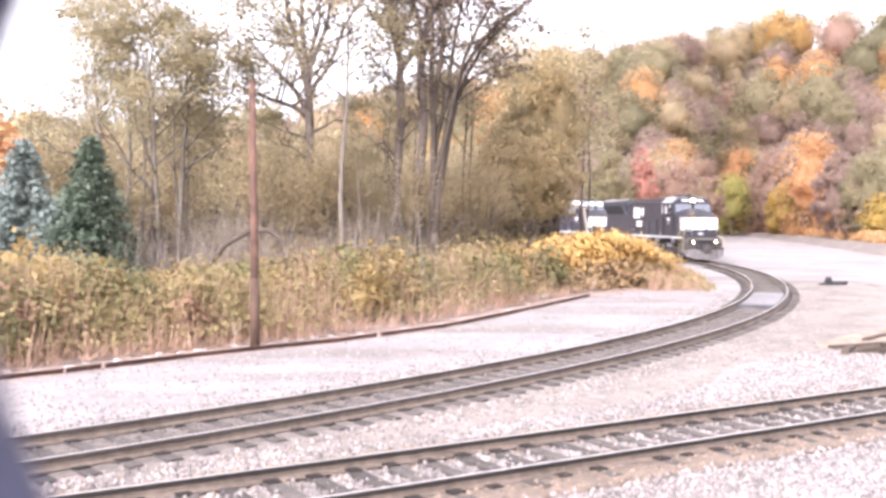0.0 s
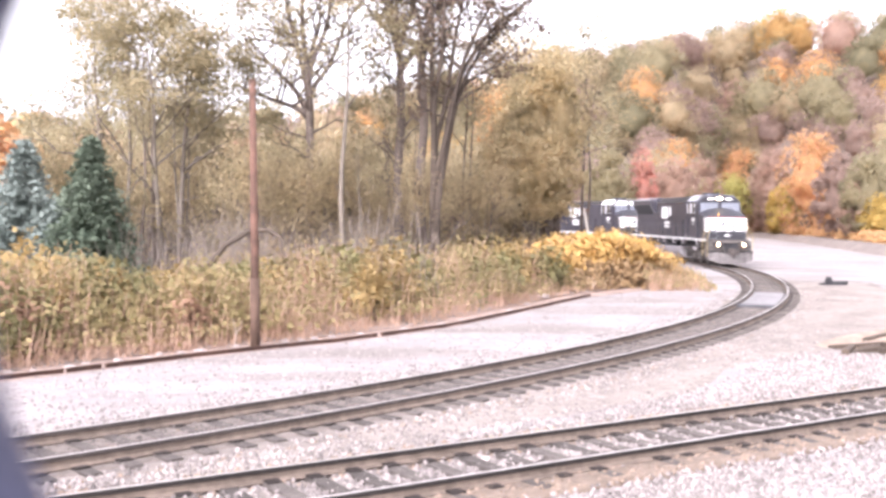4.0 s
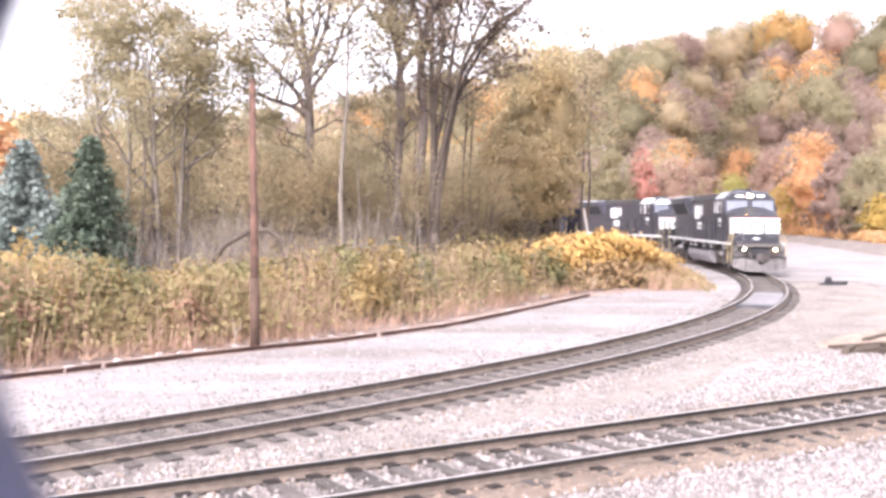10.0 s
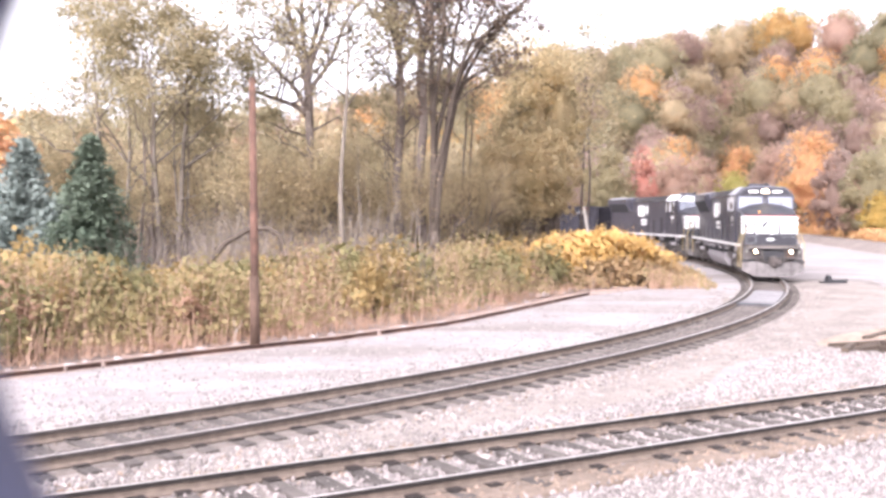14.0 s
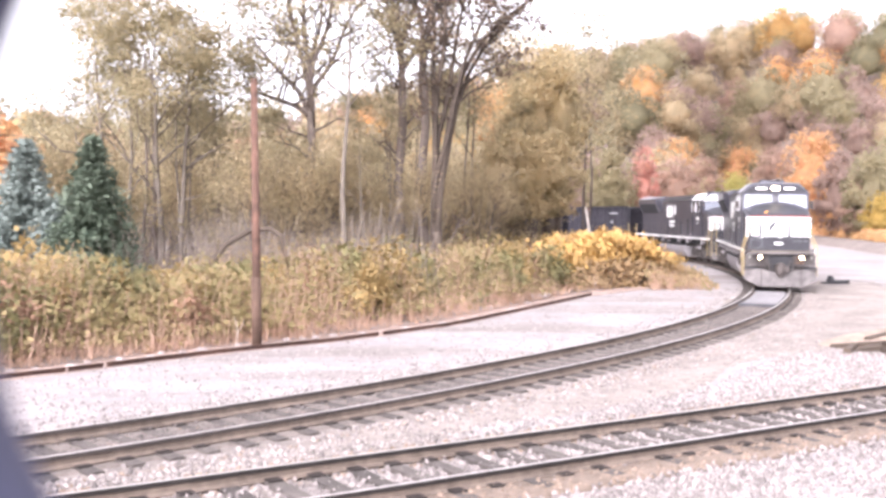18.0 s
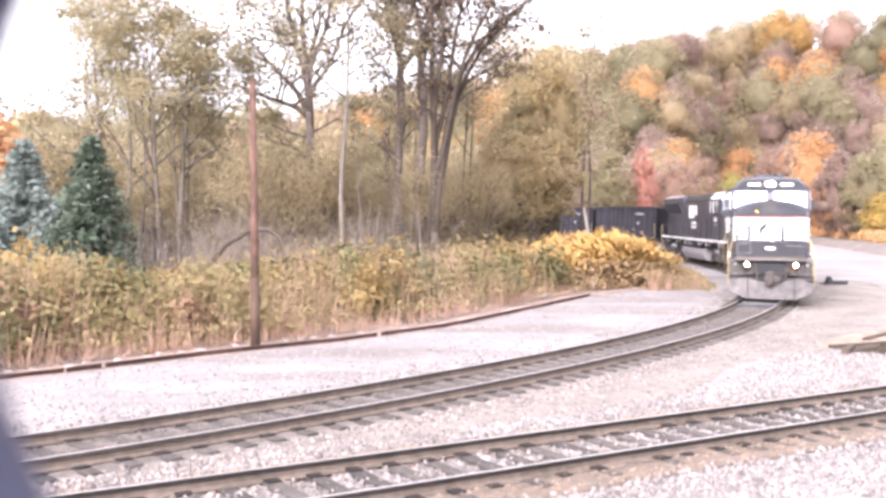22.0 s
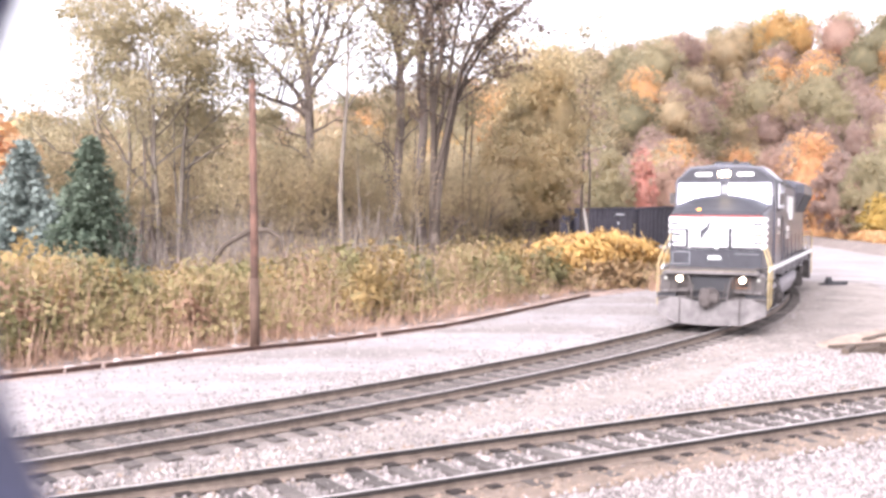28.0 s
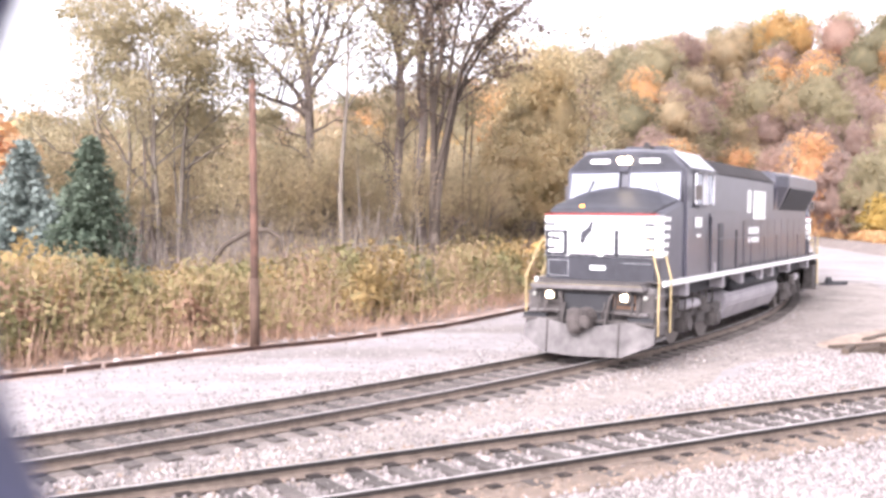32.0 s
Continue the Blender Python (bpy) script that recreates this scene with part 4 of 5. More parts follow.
tree_f = make_tree("dense_khaki_tree", "dense khaki-leaved tree beside the railway", 52, 12.5, .13, LEAF_GREENISH, BARK_PALE, 9000, .11, .7, 3, .36, .8, 3, (0, 0), .4, 4, 0)
put(tree_f, at_px(966, 59), 59, GZ, 0, 1.2)
slim_kinds = [make_round_tree("tall_narrow_tree", lab, sd, 2.9, 11.4, lf, 2600, .17, 3.3, .6) for lab, sd, lf in (("tall narrow khaki tree beside the railway", 54, LEAF_GREENISH), ("tall narrow olive tree beside the railway", 59, WOOD_OLIVE))]
for k, (px, d, size) in enumerate(((893, 56, .86), (917, 58, .96), (938, 55, .98), (960, 59, 1.1), (984, 56, 1.06), (972, 64, 1.2))):
    (again if k > 1 else put)(slim_kinds[k % 2], at_px(px, d), d, GZ, 70 * k, size)

low_tree = make_round_tree("understorey_tree", "low khaki understorey tree beside the railway", 63, 3.3, 7.6, LEAF_GREENISH, 2800, .15, 3.2, .6)
for k, (px, d, size) in enumerate(((878, 51, .9), (908, 52.5, 1.0), (938, 51, .96), (968, 53, 1.02))):
    (again if k else put)(low_tree, at_px(px, d), d, GZ, 50 * k, size)

# the wood behind, full-crowned
wood_kinds = [make_round_tree("wood_tree", lab, sd, 5.2, 9.0, lf, 3200, .2, 1.0) for lab, sd, lf in (("khaki-leaved full tree in the wood", 55, WOOD_KHAKI), ("olive-leaved full tree in the wood", 56, WOOD_OLIVE), ("tan-leaved full tree in the wood", 58, WOOD_TAN))]
rng = np.random.default_rng(59)
stood = set()
for k in range(36):
    px = 50 + (k * 61.8034) % 860
    d = rng.uniform(62, 92)
    i = int(rng.choice(3, p=(.5, .36, .14)))
    py = rng.uniform(205, 260) if px < 430 else rng.uniform(235, 300)
    z = 3.3 + (383 - py) * d / 1800
    (again if i in stood else put)(wood_kinds[i], at_px(px, d), d, GZ, rng.uniform(0, 360), z / 9.0)
    stood.add(i)

slim = make_tree("slender_tree", "slender dark-stemmed tree with thin olive leaves", 57, 12, .085, LEAF_OLIVE, BARK, 1800, .12, .4, 2, .55, .5, 3, tuft=.5)
for k, (px, d) in enumerate(((690, 47), (380, 46), (735, 52), (820, 50), (905, 55), (932, 57), (985, 58), (268, 43), (1036, 66))):
    (again if k else put)(slim, at_px(px, d), d, GZ, 50 * k, 1.32 if px == 1036 else (.85, 1.0, .92, 1.08)[k % 4])

# the thicket under them
bush = make_tree("thicket_shrub", "tall brushy khaki shrub in the thicket", 61, 6.5, .06, LEAF_KHAKI, BARK, 3900, .1, .6, 5, .3, 1.0, 2, (0, 0), .3, 4, 1)
bush2 = make_tree("thicket_sapling", "bushy olive sapling in the thicket", 62, 8.5, .08, LEAF_KHAKI, BARK, 3900, .1, .65, 4, .35, .8, 2, (0, 0), .3, 4, 1)
rng = np.random.default_rng(5)
first = [True, True]
for k in range(46):
    px = 70 + (k * 61.8) % 800 + rng.uniform(-20, 20)
    d = rng.uniform(38.5, 72) if px > 230 else rng.uniform(42, 72)
    src, i = (bush, 0) if k % 2 else (bush2, 1)
    if d > 58 and 1000 < px:
        continue
    f_ = put if first[i] else again
    first[i] = False
    top = 3.3 + (383 - (rng.uniform(225, 330) if 430 < px < 880 else rng.uniform(205, 310))) * d / 1800
    f_(src, at_px(px, d), d, GZ, rng.uniform(0, 360), top / (7.5, 9.0)[i])


for px, d, k in ((895, 57, .8), (925, 54, .36), (958, 56, .3), (990, 56, .3), (870, 56, 1.0), (885, 50, .7), (845, 52, .8)):
    again(bush, at_px(px, d), d, GZ, px, k)


for px, d, k in ((528, 39.6, .74), (566, 40.4, .70), (652, 40.8, .66), (835, 47, .72)):
    again(bush2, at_px(px, d), d, GZ, px, k)

# spruces
def make_spruce(label, seed, h, w, leaf):
    rng = np.random.default_rng(seed)
    ob = new("spruce")
    tagged(ob, label, "spruce tree", "spruces at the wood's edge")
    wood, cs = Shape(), []
    wood.tube([(0, 0, -.1), (0, 0, h * .5), (0, 0, h)], [.14, .09, .015], 8)
    z = .35
    while z < h - .1:
        u = 1 - z / h
        nb = 9 if u > .3 else 6
        a0 = rng.uniform(0, 6.28)
        for k in range(nb):
            a = a0 + 6.283 * k / nb + rng.normal() * .15
            ln = w * .5 * (u ** .85) * rng.uniform(.6, 1.22) + .08
            tip = Vector((math.cos(a) * ln, math.sin(a) * ln, z - .12 * ln + .1))
            wood.tube([(0, 0, z), (tip.x * .5, tip.y * .5, z - .1 * ln), tip], [.03, .02, .006], 4)
            m = int(38 + 88 * ln)
            t = rng.uniform(.12, 1.0, m) ** .7
            p = np.outer(t, np.array(tip)) + np.outer(1 - t, np.array([0, 0, z]))
            p += rng.normal(size=(m, 3)) * np.array([.10, .10, .07]) * (1 + ln * .5)
            cs.append(p)
        z += .26 + .12 * u
    part("trunk", wood, BARK, ob)
    part("needles", quads("needles", leaf_quads(rng, np.concatenate(cs), .095, .5, 2.4), leaf), leaf, ob)
    return ob


put(make_spruce("blue-grey spruce with dense drooping boughs", 71, 6.0, 4.6, SPRUCE_BLUE), at_px(42, 38), 38, GZ)
put(make_spruce("dark green spruce with frosted bough tips", 72, 5.9, 4.0, SPRUCE_GREEN), at_px(160, 36), 36, GZ)
put(make_spruce("small blue-grey spruce between two larger ones", 73, 3.9, 3.8, SPRUCE_BLUE), at_px(108, 36.8), 36.8, GZ)
red_tree = make_round_tree("rust_leaved_tree", "rust-orange tree behind the spruces", 75, 5, 8.2, LEAF_ORANGE, 1500, .35)
put(red_tree, at_px(-10, 50), 50, GZ)

# ---- wooded hill ----
HILL_OLIVE = leaf_mat("hill_olive_leaves", [(0.331, 0.299, 0.196), (0.402, 0.356, 0.233), (0.473, 0.406, 0.263)], .7, .72, .2)
HILL_KHAKI = leaf_mat("hill_khaki_leaves", [(0.425, 0.352, 0.240), (0.496, 0.406, 0.270), (0.559, 0.443, 0.298)], .7, .72, .2)
HILL_GREY = leaf_mat("hill_grey_brown_leaves", [(0.355, 0.269, 0.234), (0.432, 0.325, 0.278), (0.484, 0.359, 0.300)], .7, .72, .2)
HILL_GREEN = leaf_mat("hill_dull_green_leaves", [(0.244, 0.229, 0.150), (0.302, 0.274, 0.177), (0.371, 0.317, 0.194)], .7, .72, .2)
HILL_AMBER = leaf_mat("hill_amber_leaves", [(0.617, 0.414, 0.218), (0.697, 0.454, 0.221), (0.677, 0.420, 0.237), (0.655, 0.473, 0.255)], .7, .72, .2)
HILL_GOLD = leaf_mat("hill_golden_leaves", [(0.513, 0.371, 0.187), (0.609, 0.421, 0.191), (0.572, 0.404, 0.217)], .7, .72, .2)
HILL_DUSK = leaf_mat("hill_pinkish_brown_leaves", [(0.445, 0.319, 0.263), (0.508, 0.366, 0.297), (0.561, 0.411, 0.330)], .7, .72, .2)
kinds = {"khaki": make_round_tree("hillside_tree", "khaki round-crowned autumn tree on the hillside", 81, 15, 15, HILL_KHAKI, 1750, .62),
         "olive": make_round_tree("hillside_tree", "olive round-crowned tree on the hillside", 82, 15, 16, HILL_OLIVE, 1750, .62),
         "amber": make_round_tree("hillside_tree", "orange-topped autumn tree on the hillside", 83, 12, 13, HILL_AMBER, 1600, .52),
         "green": make_round_tree("hillside_tree", "dull green tree on the hillside", 84, 13, 16, HILL_GREEN, 1650, .55),
         "gold": make_round_tree("hillside_tree", "golden-yellow autumn tree on the hillside", 85, 13, 15, HILL_GOLD, 1650, .55),
         "dusk": make_round_tree("hillside_tree", "pinkish-brown autumn tree on the hillside", 87, 13, 14, HILL_DUSK, 1600, .56),
         "grey": make_round_tree("hillside_tree", "grey-brown half-bare tree on the hillside", 86, 13, 13, HILL_GREY, 1600, .56)}
heights = {"khaki": 15, "olive": 16, "amber": 13, "green": 16, "gold": 15, "grey": 13, "dusk": 14}
widths = {"khaki": 15, "olive": 15, "amber": 12, "green": 13, "gold": 13, "grey": 13, "dusk": 13}
for o in kinds.values():
    tagged(o, group="trees on the hill")
used = set()


def hill_tree(kind, x, y, turn_deg, k):
    f_ = again if kind in used else put
    used.add(kind)
    f_(kinds[kind], x, y, lift(x, y) - .2, turn_deg, k)


rng = np.random.default_rng(9)
for row, part_way in enumerate((.04, .14, .25, .37, .50, .64, .79, .95)):
    a = -27 + rng.uniform(0, 3)
    while a < 27:
        d0 = hill_foot(a)
        dd = d0 + (285 - d0) * part_way + rng.uniform(-6, 6)
        step = (11 if a > 3 else 19) / dd * 57.3
        x, y = dd * math.sin(radians(a)), dd * math.cos(radians(a))
        kind = str(rng.choice(["khaki", "olive", "amber", "green", "gold", "grey"], p=(.27, .24, .05, .08, 0, .36) if a > 5 else (.28, .34, .06, .08, .04, .20)))
        if not (row == 0 and a > 11.5):
            k = rng.uniform(.58, .82) if a > 8 else rng.uniform(.68, .95) if a > 3 else rng.uniform(.8, 1.1)
            if a > 8:   # the crest falls away towards the wood
                crest = float(np.interp(a, (8, 10, 13, 14.5, 16, 20, 24), (.163, .171, .182, .188, .203, .205, .204)))
                k = min(k, max(.3, (3.07 + crest * y - lift(x, y)) / heights[kind] / .97))
            hill_tree(kind, x, y, rng.uniform(0, 360), k)
        a += step * rng.uniform(.75, 1.25)


def hill_spot(px, py, wide, kind):
    """Where on the slope a tree of this bearing and crest height stands, and how large it is."""
    for i in range(140):
        d = 130 + i * 1.2
        k = wide * d / 1800 / widths[kind]
        x = at_px(px, d)
        if lift(x, d) + heights[kind] * k * .93 > 3.07 + (383 + (px - 784) * .0087 - py) * d / 1800:
            break
    return x, d, k


CROWNS = ((1127, 116, 96, "amber"), (1178, 148, 95, "khaki"), (1145, 66, 112, "olive"), (1228, 95, 70, "khaki"), (1275, 38, 90, "khaki"), (1305, 20, 74, "dusk"), (1364, 20, 90, "gold"), (1402, 34, 70, "gold"), (1465, 25, 92, "dusk"),
          (1540, 27, 84, "green"), (1506, 62, 84, "green"), (1560, 68, 66, "amber"), (1553, 130, 66, "gold"), (1429, 92, 92, "amber"), (1310, 204, 110, "khaki"), (640, 150, 90, "amber"), (690, 142, 100, "olive"), (738, 134, 100, "khaki"), (790, 126, 100, "dusk"), (603, 176, 80, "amber"), (862, 110, 90, "khaki"), (1215, 190, 96, "olive"), (1364, 78, 66, "grey"), (1281, 106, 84, "dusk"), (1238, 150, 104, "olive"), (1335, 126, 112, "olive"),
          (1437, 120, 122, "olive"), (1500, 148, 66, "grey"), (1195, 178, 84, "khaki"), (1098, 90, 66, "green"), (1214, 222, 84, "grey"), (1281, 195, 84, "grey"), (1352, 195, 84, "grey"), (1414, 195, 84, "grey"), (1500, 215, 84, "grey"),
          (1541, 198, 84, "khaki"), (1145, 222, 84, "grey"), (1090, 190, 84, "khaki"), (1072, 146, 84, "olive"), (1190, 48, 70, "grey"), (1232, 50, 74, "khaki"), (1470, 170, 84, "olive"), (1305, 160, 84, "khaki"), (1385, 150, 84, "khaki"),
          (1180, 130, 84, "grey"), (1050, 92, 84, "khaki"), (1088, 72, 80, "olive"), (1015, 96, 84, "olive"), (1165, 58, 70, "khaki"), (880, 150, 80, "amber"), (850, 190, 70, "amber"), (655, 165, 90, "amber"), (690, 200, 80, "gold"), (905, 200, 70, "dusk"), (820, 140, 80, "dusk"), (500, 235, 70, "amber"), (600, 190, 84, "dusk"), (740, 180, 84, "amber"), (790, 200, 84, "dusk"), (835, 120, 84, "amber"), (430, 230, 80, "khaki"))
for n_, (px, py, wide, kind) in enumerate(CROWNS):
    x, y, k = hill_spot(px, py, wide, kind)
    hill_tree(kind, x, y - 4, 40 * n_, k)

# coloured trees along the far side of the yard
for px, d, py, wide, lf, lab in ((1428, 176, 233, 118, LEAF_ORANGE, "bright orange autumn tree by the yard"), (1134, 125, 266, 52, LEAF_PINK, "pinkish-red small tree by the yard"),
                                 (1300, 208, 261, 100, LEAF_ORANGE, "salmon-orange tree by the yard"), (1293, 190, 311, 96, LEAF_LIME, "yellow-green bushy tree by the yard"),
                                 (1385, 168, 331, 62, LEAF_GOLD, "yellow narrow bushy tree by the yard"), (1190, 130, 286, 90, LEAF_DUSK, "dusky pink brushy tree by the yard"), (1240, 150, 284, 80, LEAF_DUSK, "dusky pink-grey brushy tree by the yard"),
                                 (1075, 115, 272, 100, WOOD_OLIVE, "pale olive tree by the yard"), (1520, 150, 318, 76, LEAF_DUSK, "brownish-pink bush by the yard"), (1535, 165, 278, 95, HILL_OLIVE, "olive tree by the yard"),
                                 (1352, 215, 300, 84, LEAF_DUSK, "peach-brown bushy tree by the yard"), (1372, 182, 262, 92, HILL_DUSK, "pinkish-brown bushy tree by the yard"), (1480, 180, 272, 80, HILL_GREY, "grey-brown bushy tree by the yard"), (1556, 140, 345, 60, LEAF_GOLD, "yellowish bush by the yard")):
    d = min(d, hill_foot(math.degrees(math.atan((px - 784) / 1800))) - 8)
    x, z0 = at_px(px, d), lift(at_px(px, d), d) - .1
    h = 3.07 + (383 + (px - 784) * .0087 - py) * d / 1800 - z0
    w = wide * d / 1800
    put(make_round_tree("roadside_tree", lab, int(px), w, h * 1.04, lf, 4200, .06 * w ** .55 + .2, .8, .52), x, d, z0)
hedge_pts = []
HEDGE_LEAF = leaf_mat("golden_tan_brush_leaves", [(.58, .40, .22), (.66, .44, .22), (.62, .36, .20), (.56, .44, .26)], .7, .6)
rng = np.random.default_rng(14)
BANK = [(60, 210), (54.5, 165), (51, 140), (46, 115), (42, 95), (40, 80), (40, 60)]


def bank_at(u):
    u *= len(BANK) - 1
    i = min(int(u), len(BANK) - 2)
    return Vector(BANK[i]).lerp(Vector(BANK[i + 1]), u - i)


for k in range(15000):
    u = rng.uniform(0, 1)
    p = bank_at(u)
    hgt = .55 + .5 * math.sin(u * 40) ** 2 + .4 * noise.noise((u * 90, 0, 0))
    hedge_pts.append((p.x + 1.2 + abs(rng.normal()) * 1.8, p.y + rng.normal() * .8, .45 + rng.uniform(0, 1) ** .7 * (hgt + .4)))
hedge = part("hedge", quads("hedge", leaf_quads(rng, np.array(hedge_pts), .28, .3), HEDGE_LEAF), HEDGE_LEAF)
tagged(hedge, "low golden-tan autumn brush along the yard's bank", "brush", kind="stuff")
bank = Shape().loft([[(p.x - 1.5, p.y, -.25), (p.x - .2, p.y, .55), (p.x + 2.2, p.y, .7), (p.x + 6, p.y, -.3)] for p in [bank_at(i / 30) for i in range(31)]])
tagged(part("earth_bank", bank, mat("grey_brown_earth", (.182, .152, .136), .95, 0, .3, 3, .6, 8)), "low grey-brown earth bank edging the yard", "bank", kind="structure")

# dusty verge outside the curve
verge = []
for i in range(60):
    sv = -14 + 66 * i / 59
    x, y, h = line(sv)
    nx, ny = -math.sin(radians(h)), math.cos(radians(h))
    wide = 2.5 + 2.8 * min(1, max(0, (y - 24) / 8)) + .9 * noise.noise((sv * .2, 0, 6)) + .35 * noise.noise((sv * .9, 0, 2))
    verge.append([(x + nx * u, y + ny * u, z) for u, z in ((1.0, GZ - .03), (1.05, GZ + .016), (1.0 + wide * .7, GZ + .014), (1.0 + wide, GZ - .02))])
tagged(part("dusty_verge", Shape().loft(verge), mat("grey_tan_dust", (.235, .203, .183), .95, 0, .3, 4, .6, 40), smooth=True), "smooth grey-tan dust along the outer rail", "dirt", kind="structure")

# trodden dirt beside the curve
dirt_top = [Vector((13.4, 37.5)) + Vector((math.cos(a) * 2.6 + math.sin(a) * 3.6, -math.cos(a) * 1.6 + math.sin(a) * 6.5)) * (1 + .3 * noise.noise((math.cos(a) * 2, math.sin(a) * 2, 1)) + .16 * noise.noise((math.cos(a) * 7, math.sin(a) * 7, 2))) for a in [6.2832 * i / 90 for i in range(90)]]
tagged(part("dirt_patch", Shape().loft([[(p.x, p.y, GZ - .02) for p in dirt_top], [(p.x, p.y, GZ + .002) for p in dirt_top], [(13.4 + (p.x - 13.4) * .9, 37.5 + (p.y - 37.5) * .9, GZ + .008) for p in dirt_top]]), DUSTY), "trodden grey-tan dirt beside the curved track", "dirt", kind="structure")

# ---- weeds along the yard ----
LEAF_WEED = leaf_mat("weed_leaves", [(0.211, 0.173, 0.092), (0.307, 0.246, 0.122), (0.251, 0.218, 0.107), (0.348, 0.272, 0.141), (0.259, 0.189, 0.118), (0.437, 0.321, 0.122)], .7, .4)


def weed_height(x, y):
    """The weeds stand lower in the gap before the dead branch."""
    return float(np.interp(x / y, (-.37, -.32, -.19, -.145), (1, .76, .78, 1)))


STALK = leaf_mat("dry_stalks", [(0.354, 0.222, 0.153), (0.447, 0.296, 0.212), (0.513, 0.362, 0.280), (0.317, 0.181, 0.127)], .9, .2)
EDGE = [(-16.5, 11.5), (-12, 16.2), (-8.27, 19.98), (-6.09, 22.65), (-4.52, 24.39), (-2.66, 26.17), (.29, 30.15), (3.38, 36.4), (6.15, 42.2), (11.6, 49.7), (13.6, 55)]


def edge_at(u):
    u *= len(EDGE) - 1
    i = min(int(u), len(EDGE) - 2)
    return Vector(EDGE[i]).lerp(Vector(EDGE[i + 1]), u - i)


rng = np.random.default_rng(17)
stalks, leaves = [], []
for k in range(24000):
    u = rng.uniform(.05, .95)
    e = edge_at(u)
    back = rng.uniform(0, 1) ** 1.3 * 9
    x, y = e.x - .9 - back * .62 + rng.normal() * .2, e.y + .78 + back * .78
    big = noise.noise((x * .35, y * .35, 0))
    hgt = (min(1.0, .35 + back * .4) * (1.8 + 1.1 * big + .5 * noise.noise((x * 1.3, y * 1.3, 3)))) * rng.uniform(.5, 1.15)
    hgt = max(.25, hgt * weed_height(x, y))
    lean = rng.normal(size=2) * .16 * hgt
    w = .006 + .007 * rng.uniform()
    if back < 1.7 and rng.uniform() < .72:
        hgt *= rng.uniform(.3, .6)
        lean = lean * 2.8
    a = rng.uniform(0, 3.14)
    dx, dy = math.cos(a) * w, math.sin(a) * w
    stalks.append([(x - dx, y - dy, GZ - .02), (x + dx, y + dy, GZ - .02), (x + lean[0] + dx * .4, y + lean[1] + dy * .4, GZ + hgt), (x + lean[0] - dx * .4, y + lean[1] - dy * .4, GZ + hgt)])
    if back > .7 and rng.uniform() < .62 and big > -.3:
        for j in range(7):
            v = rng.uniform(.42, 1.05) if back > 2.5 else rng.uniform(.62, 1.05)
            leaves.append((x + lean[0] * v + rng.normal() * .16, y + lean[1] * v + rng.normal() * .16, GZ + hgt * v + rng.normal() * .06))
for k in range(2600):
    y = rng.uniform(45.5, 60)
    x = 9.6 + (y - 47) * .17 + rng.uniform(0, 1) ** 1.4 * 3.0
    hgt = rng.uniform(.25, .95) * max(.25, 1.25 - .3 * (x - 9.6 - (y - 47) * .17))
    lean = rng.normal(size=2) * .2 * hgt
    a = rng.uniform(0, 3.14)
    dx, dy = math.cos(a) * .012, math.sin(a) * .012
    stalks.append([(x - dx, y - dy, GZ - .02), (x + dx, y + dy, GZ - .02), (x + lean[0] + dx * .4, y + lean[1] + dy * .4, GZ + hgt), (x + lean[0] - dx * .4, y + lean[1] - dy * .4, GZ + hgt)])
    if k % 3 == 0:
        for v in (.5, .75, 1.0):
            leaves.append((x + lean[0] * v + rng.normal() * .1, y + lean[1] * v + rng.normal() * .1, GZ + hgt * v))
tagged(part("dry_weed_stalks", quads("stalks", np.array(stalks), STALK), STALK), "tall dry tan weed stalks along the gravel yard", "weeds", kind="stuff")
tagged(part("weed_leaves", quads("weed_leaves", leaf_quads(rng, np.array(leaves), .095, .3, 1.8), LEAF_WEED), LEAF_WEED), "yellow-green withering weed leaves over dry stalks", "weeds", kind="stuff")

# leafless brush at the foot of the wood
rng = np.random.default_rng(19)
tw = []
for k in range(7000):
    px = rng.uniform(370, 650) if k % 3 else rng.uniform(200, 880)
    d = rng.uniform(33, 46) if px < 760 else rng.uniform(46, 54)
    x, y = at_px(px, d) + rng.normal() * .3, d
    big = noise.noise((x * .3, y * .15, 9))
    hgt = (2.6 + 1.6 * big) * rng.uniform(.35, 1.1)
    z0 = GZ + rng.uniform(0, .4) * hgt
    ln = rng.normal(size=2) * .3 * hgt
    w = .006 + .012 * rng.uniform() ** 2
    a = rng.uniform(0, 3.14)
    dx, dy = math.cos(a) * w, math.sin(a) * w
    tw.append([(x - dx, y - dy, z0), (x + dx, y + dy, z0), (x + ln[0] + dx * .3, y + ln[1] + dy * .3, z0 + hgt), (x + ln[0] - dx * .3, y + ln[1] - dy * .3, z0 + hgt)])
TWIG = leaf_mat("bare_twigs", [(.15, .122, .10), (.22, .185, .16), (.31, .265, .235)], .9, .1)
tagged(part("bare_brush", quads("bare_brush", np.array(tw), TWIG), TWIG), "grey-brown leafless brush at the wood's foot", "brush", kind="stuff")
branch = part("fallen_branch", Shape().tube([(-1.5, 0, -.1), (-1.35, 0, 1.5), (-.75, 0, 2.3), (0, .1, 2.75), (.6, 0, 2.8), (1.0, 0, 2.55), (1.25, -.1, 1.3), (1.3, -.1, -.1)], [.09, .09, .09, .085, .08, .07, .05, .04], 7), BARK_DARK, smooth=True)
tagged(branch, "arched dark dead branch in the brush", "branch")
branch.matrix_basis = pose(at_px(440, 32.6), 32.6, GZ, 0, 0, 8)

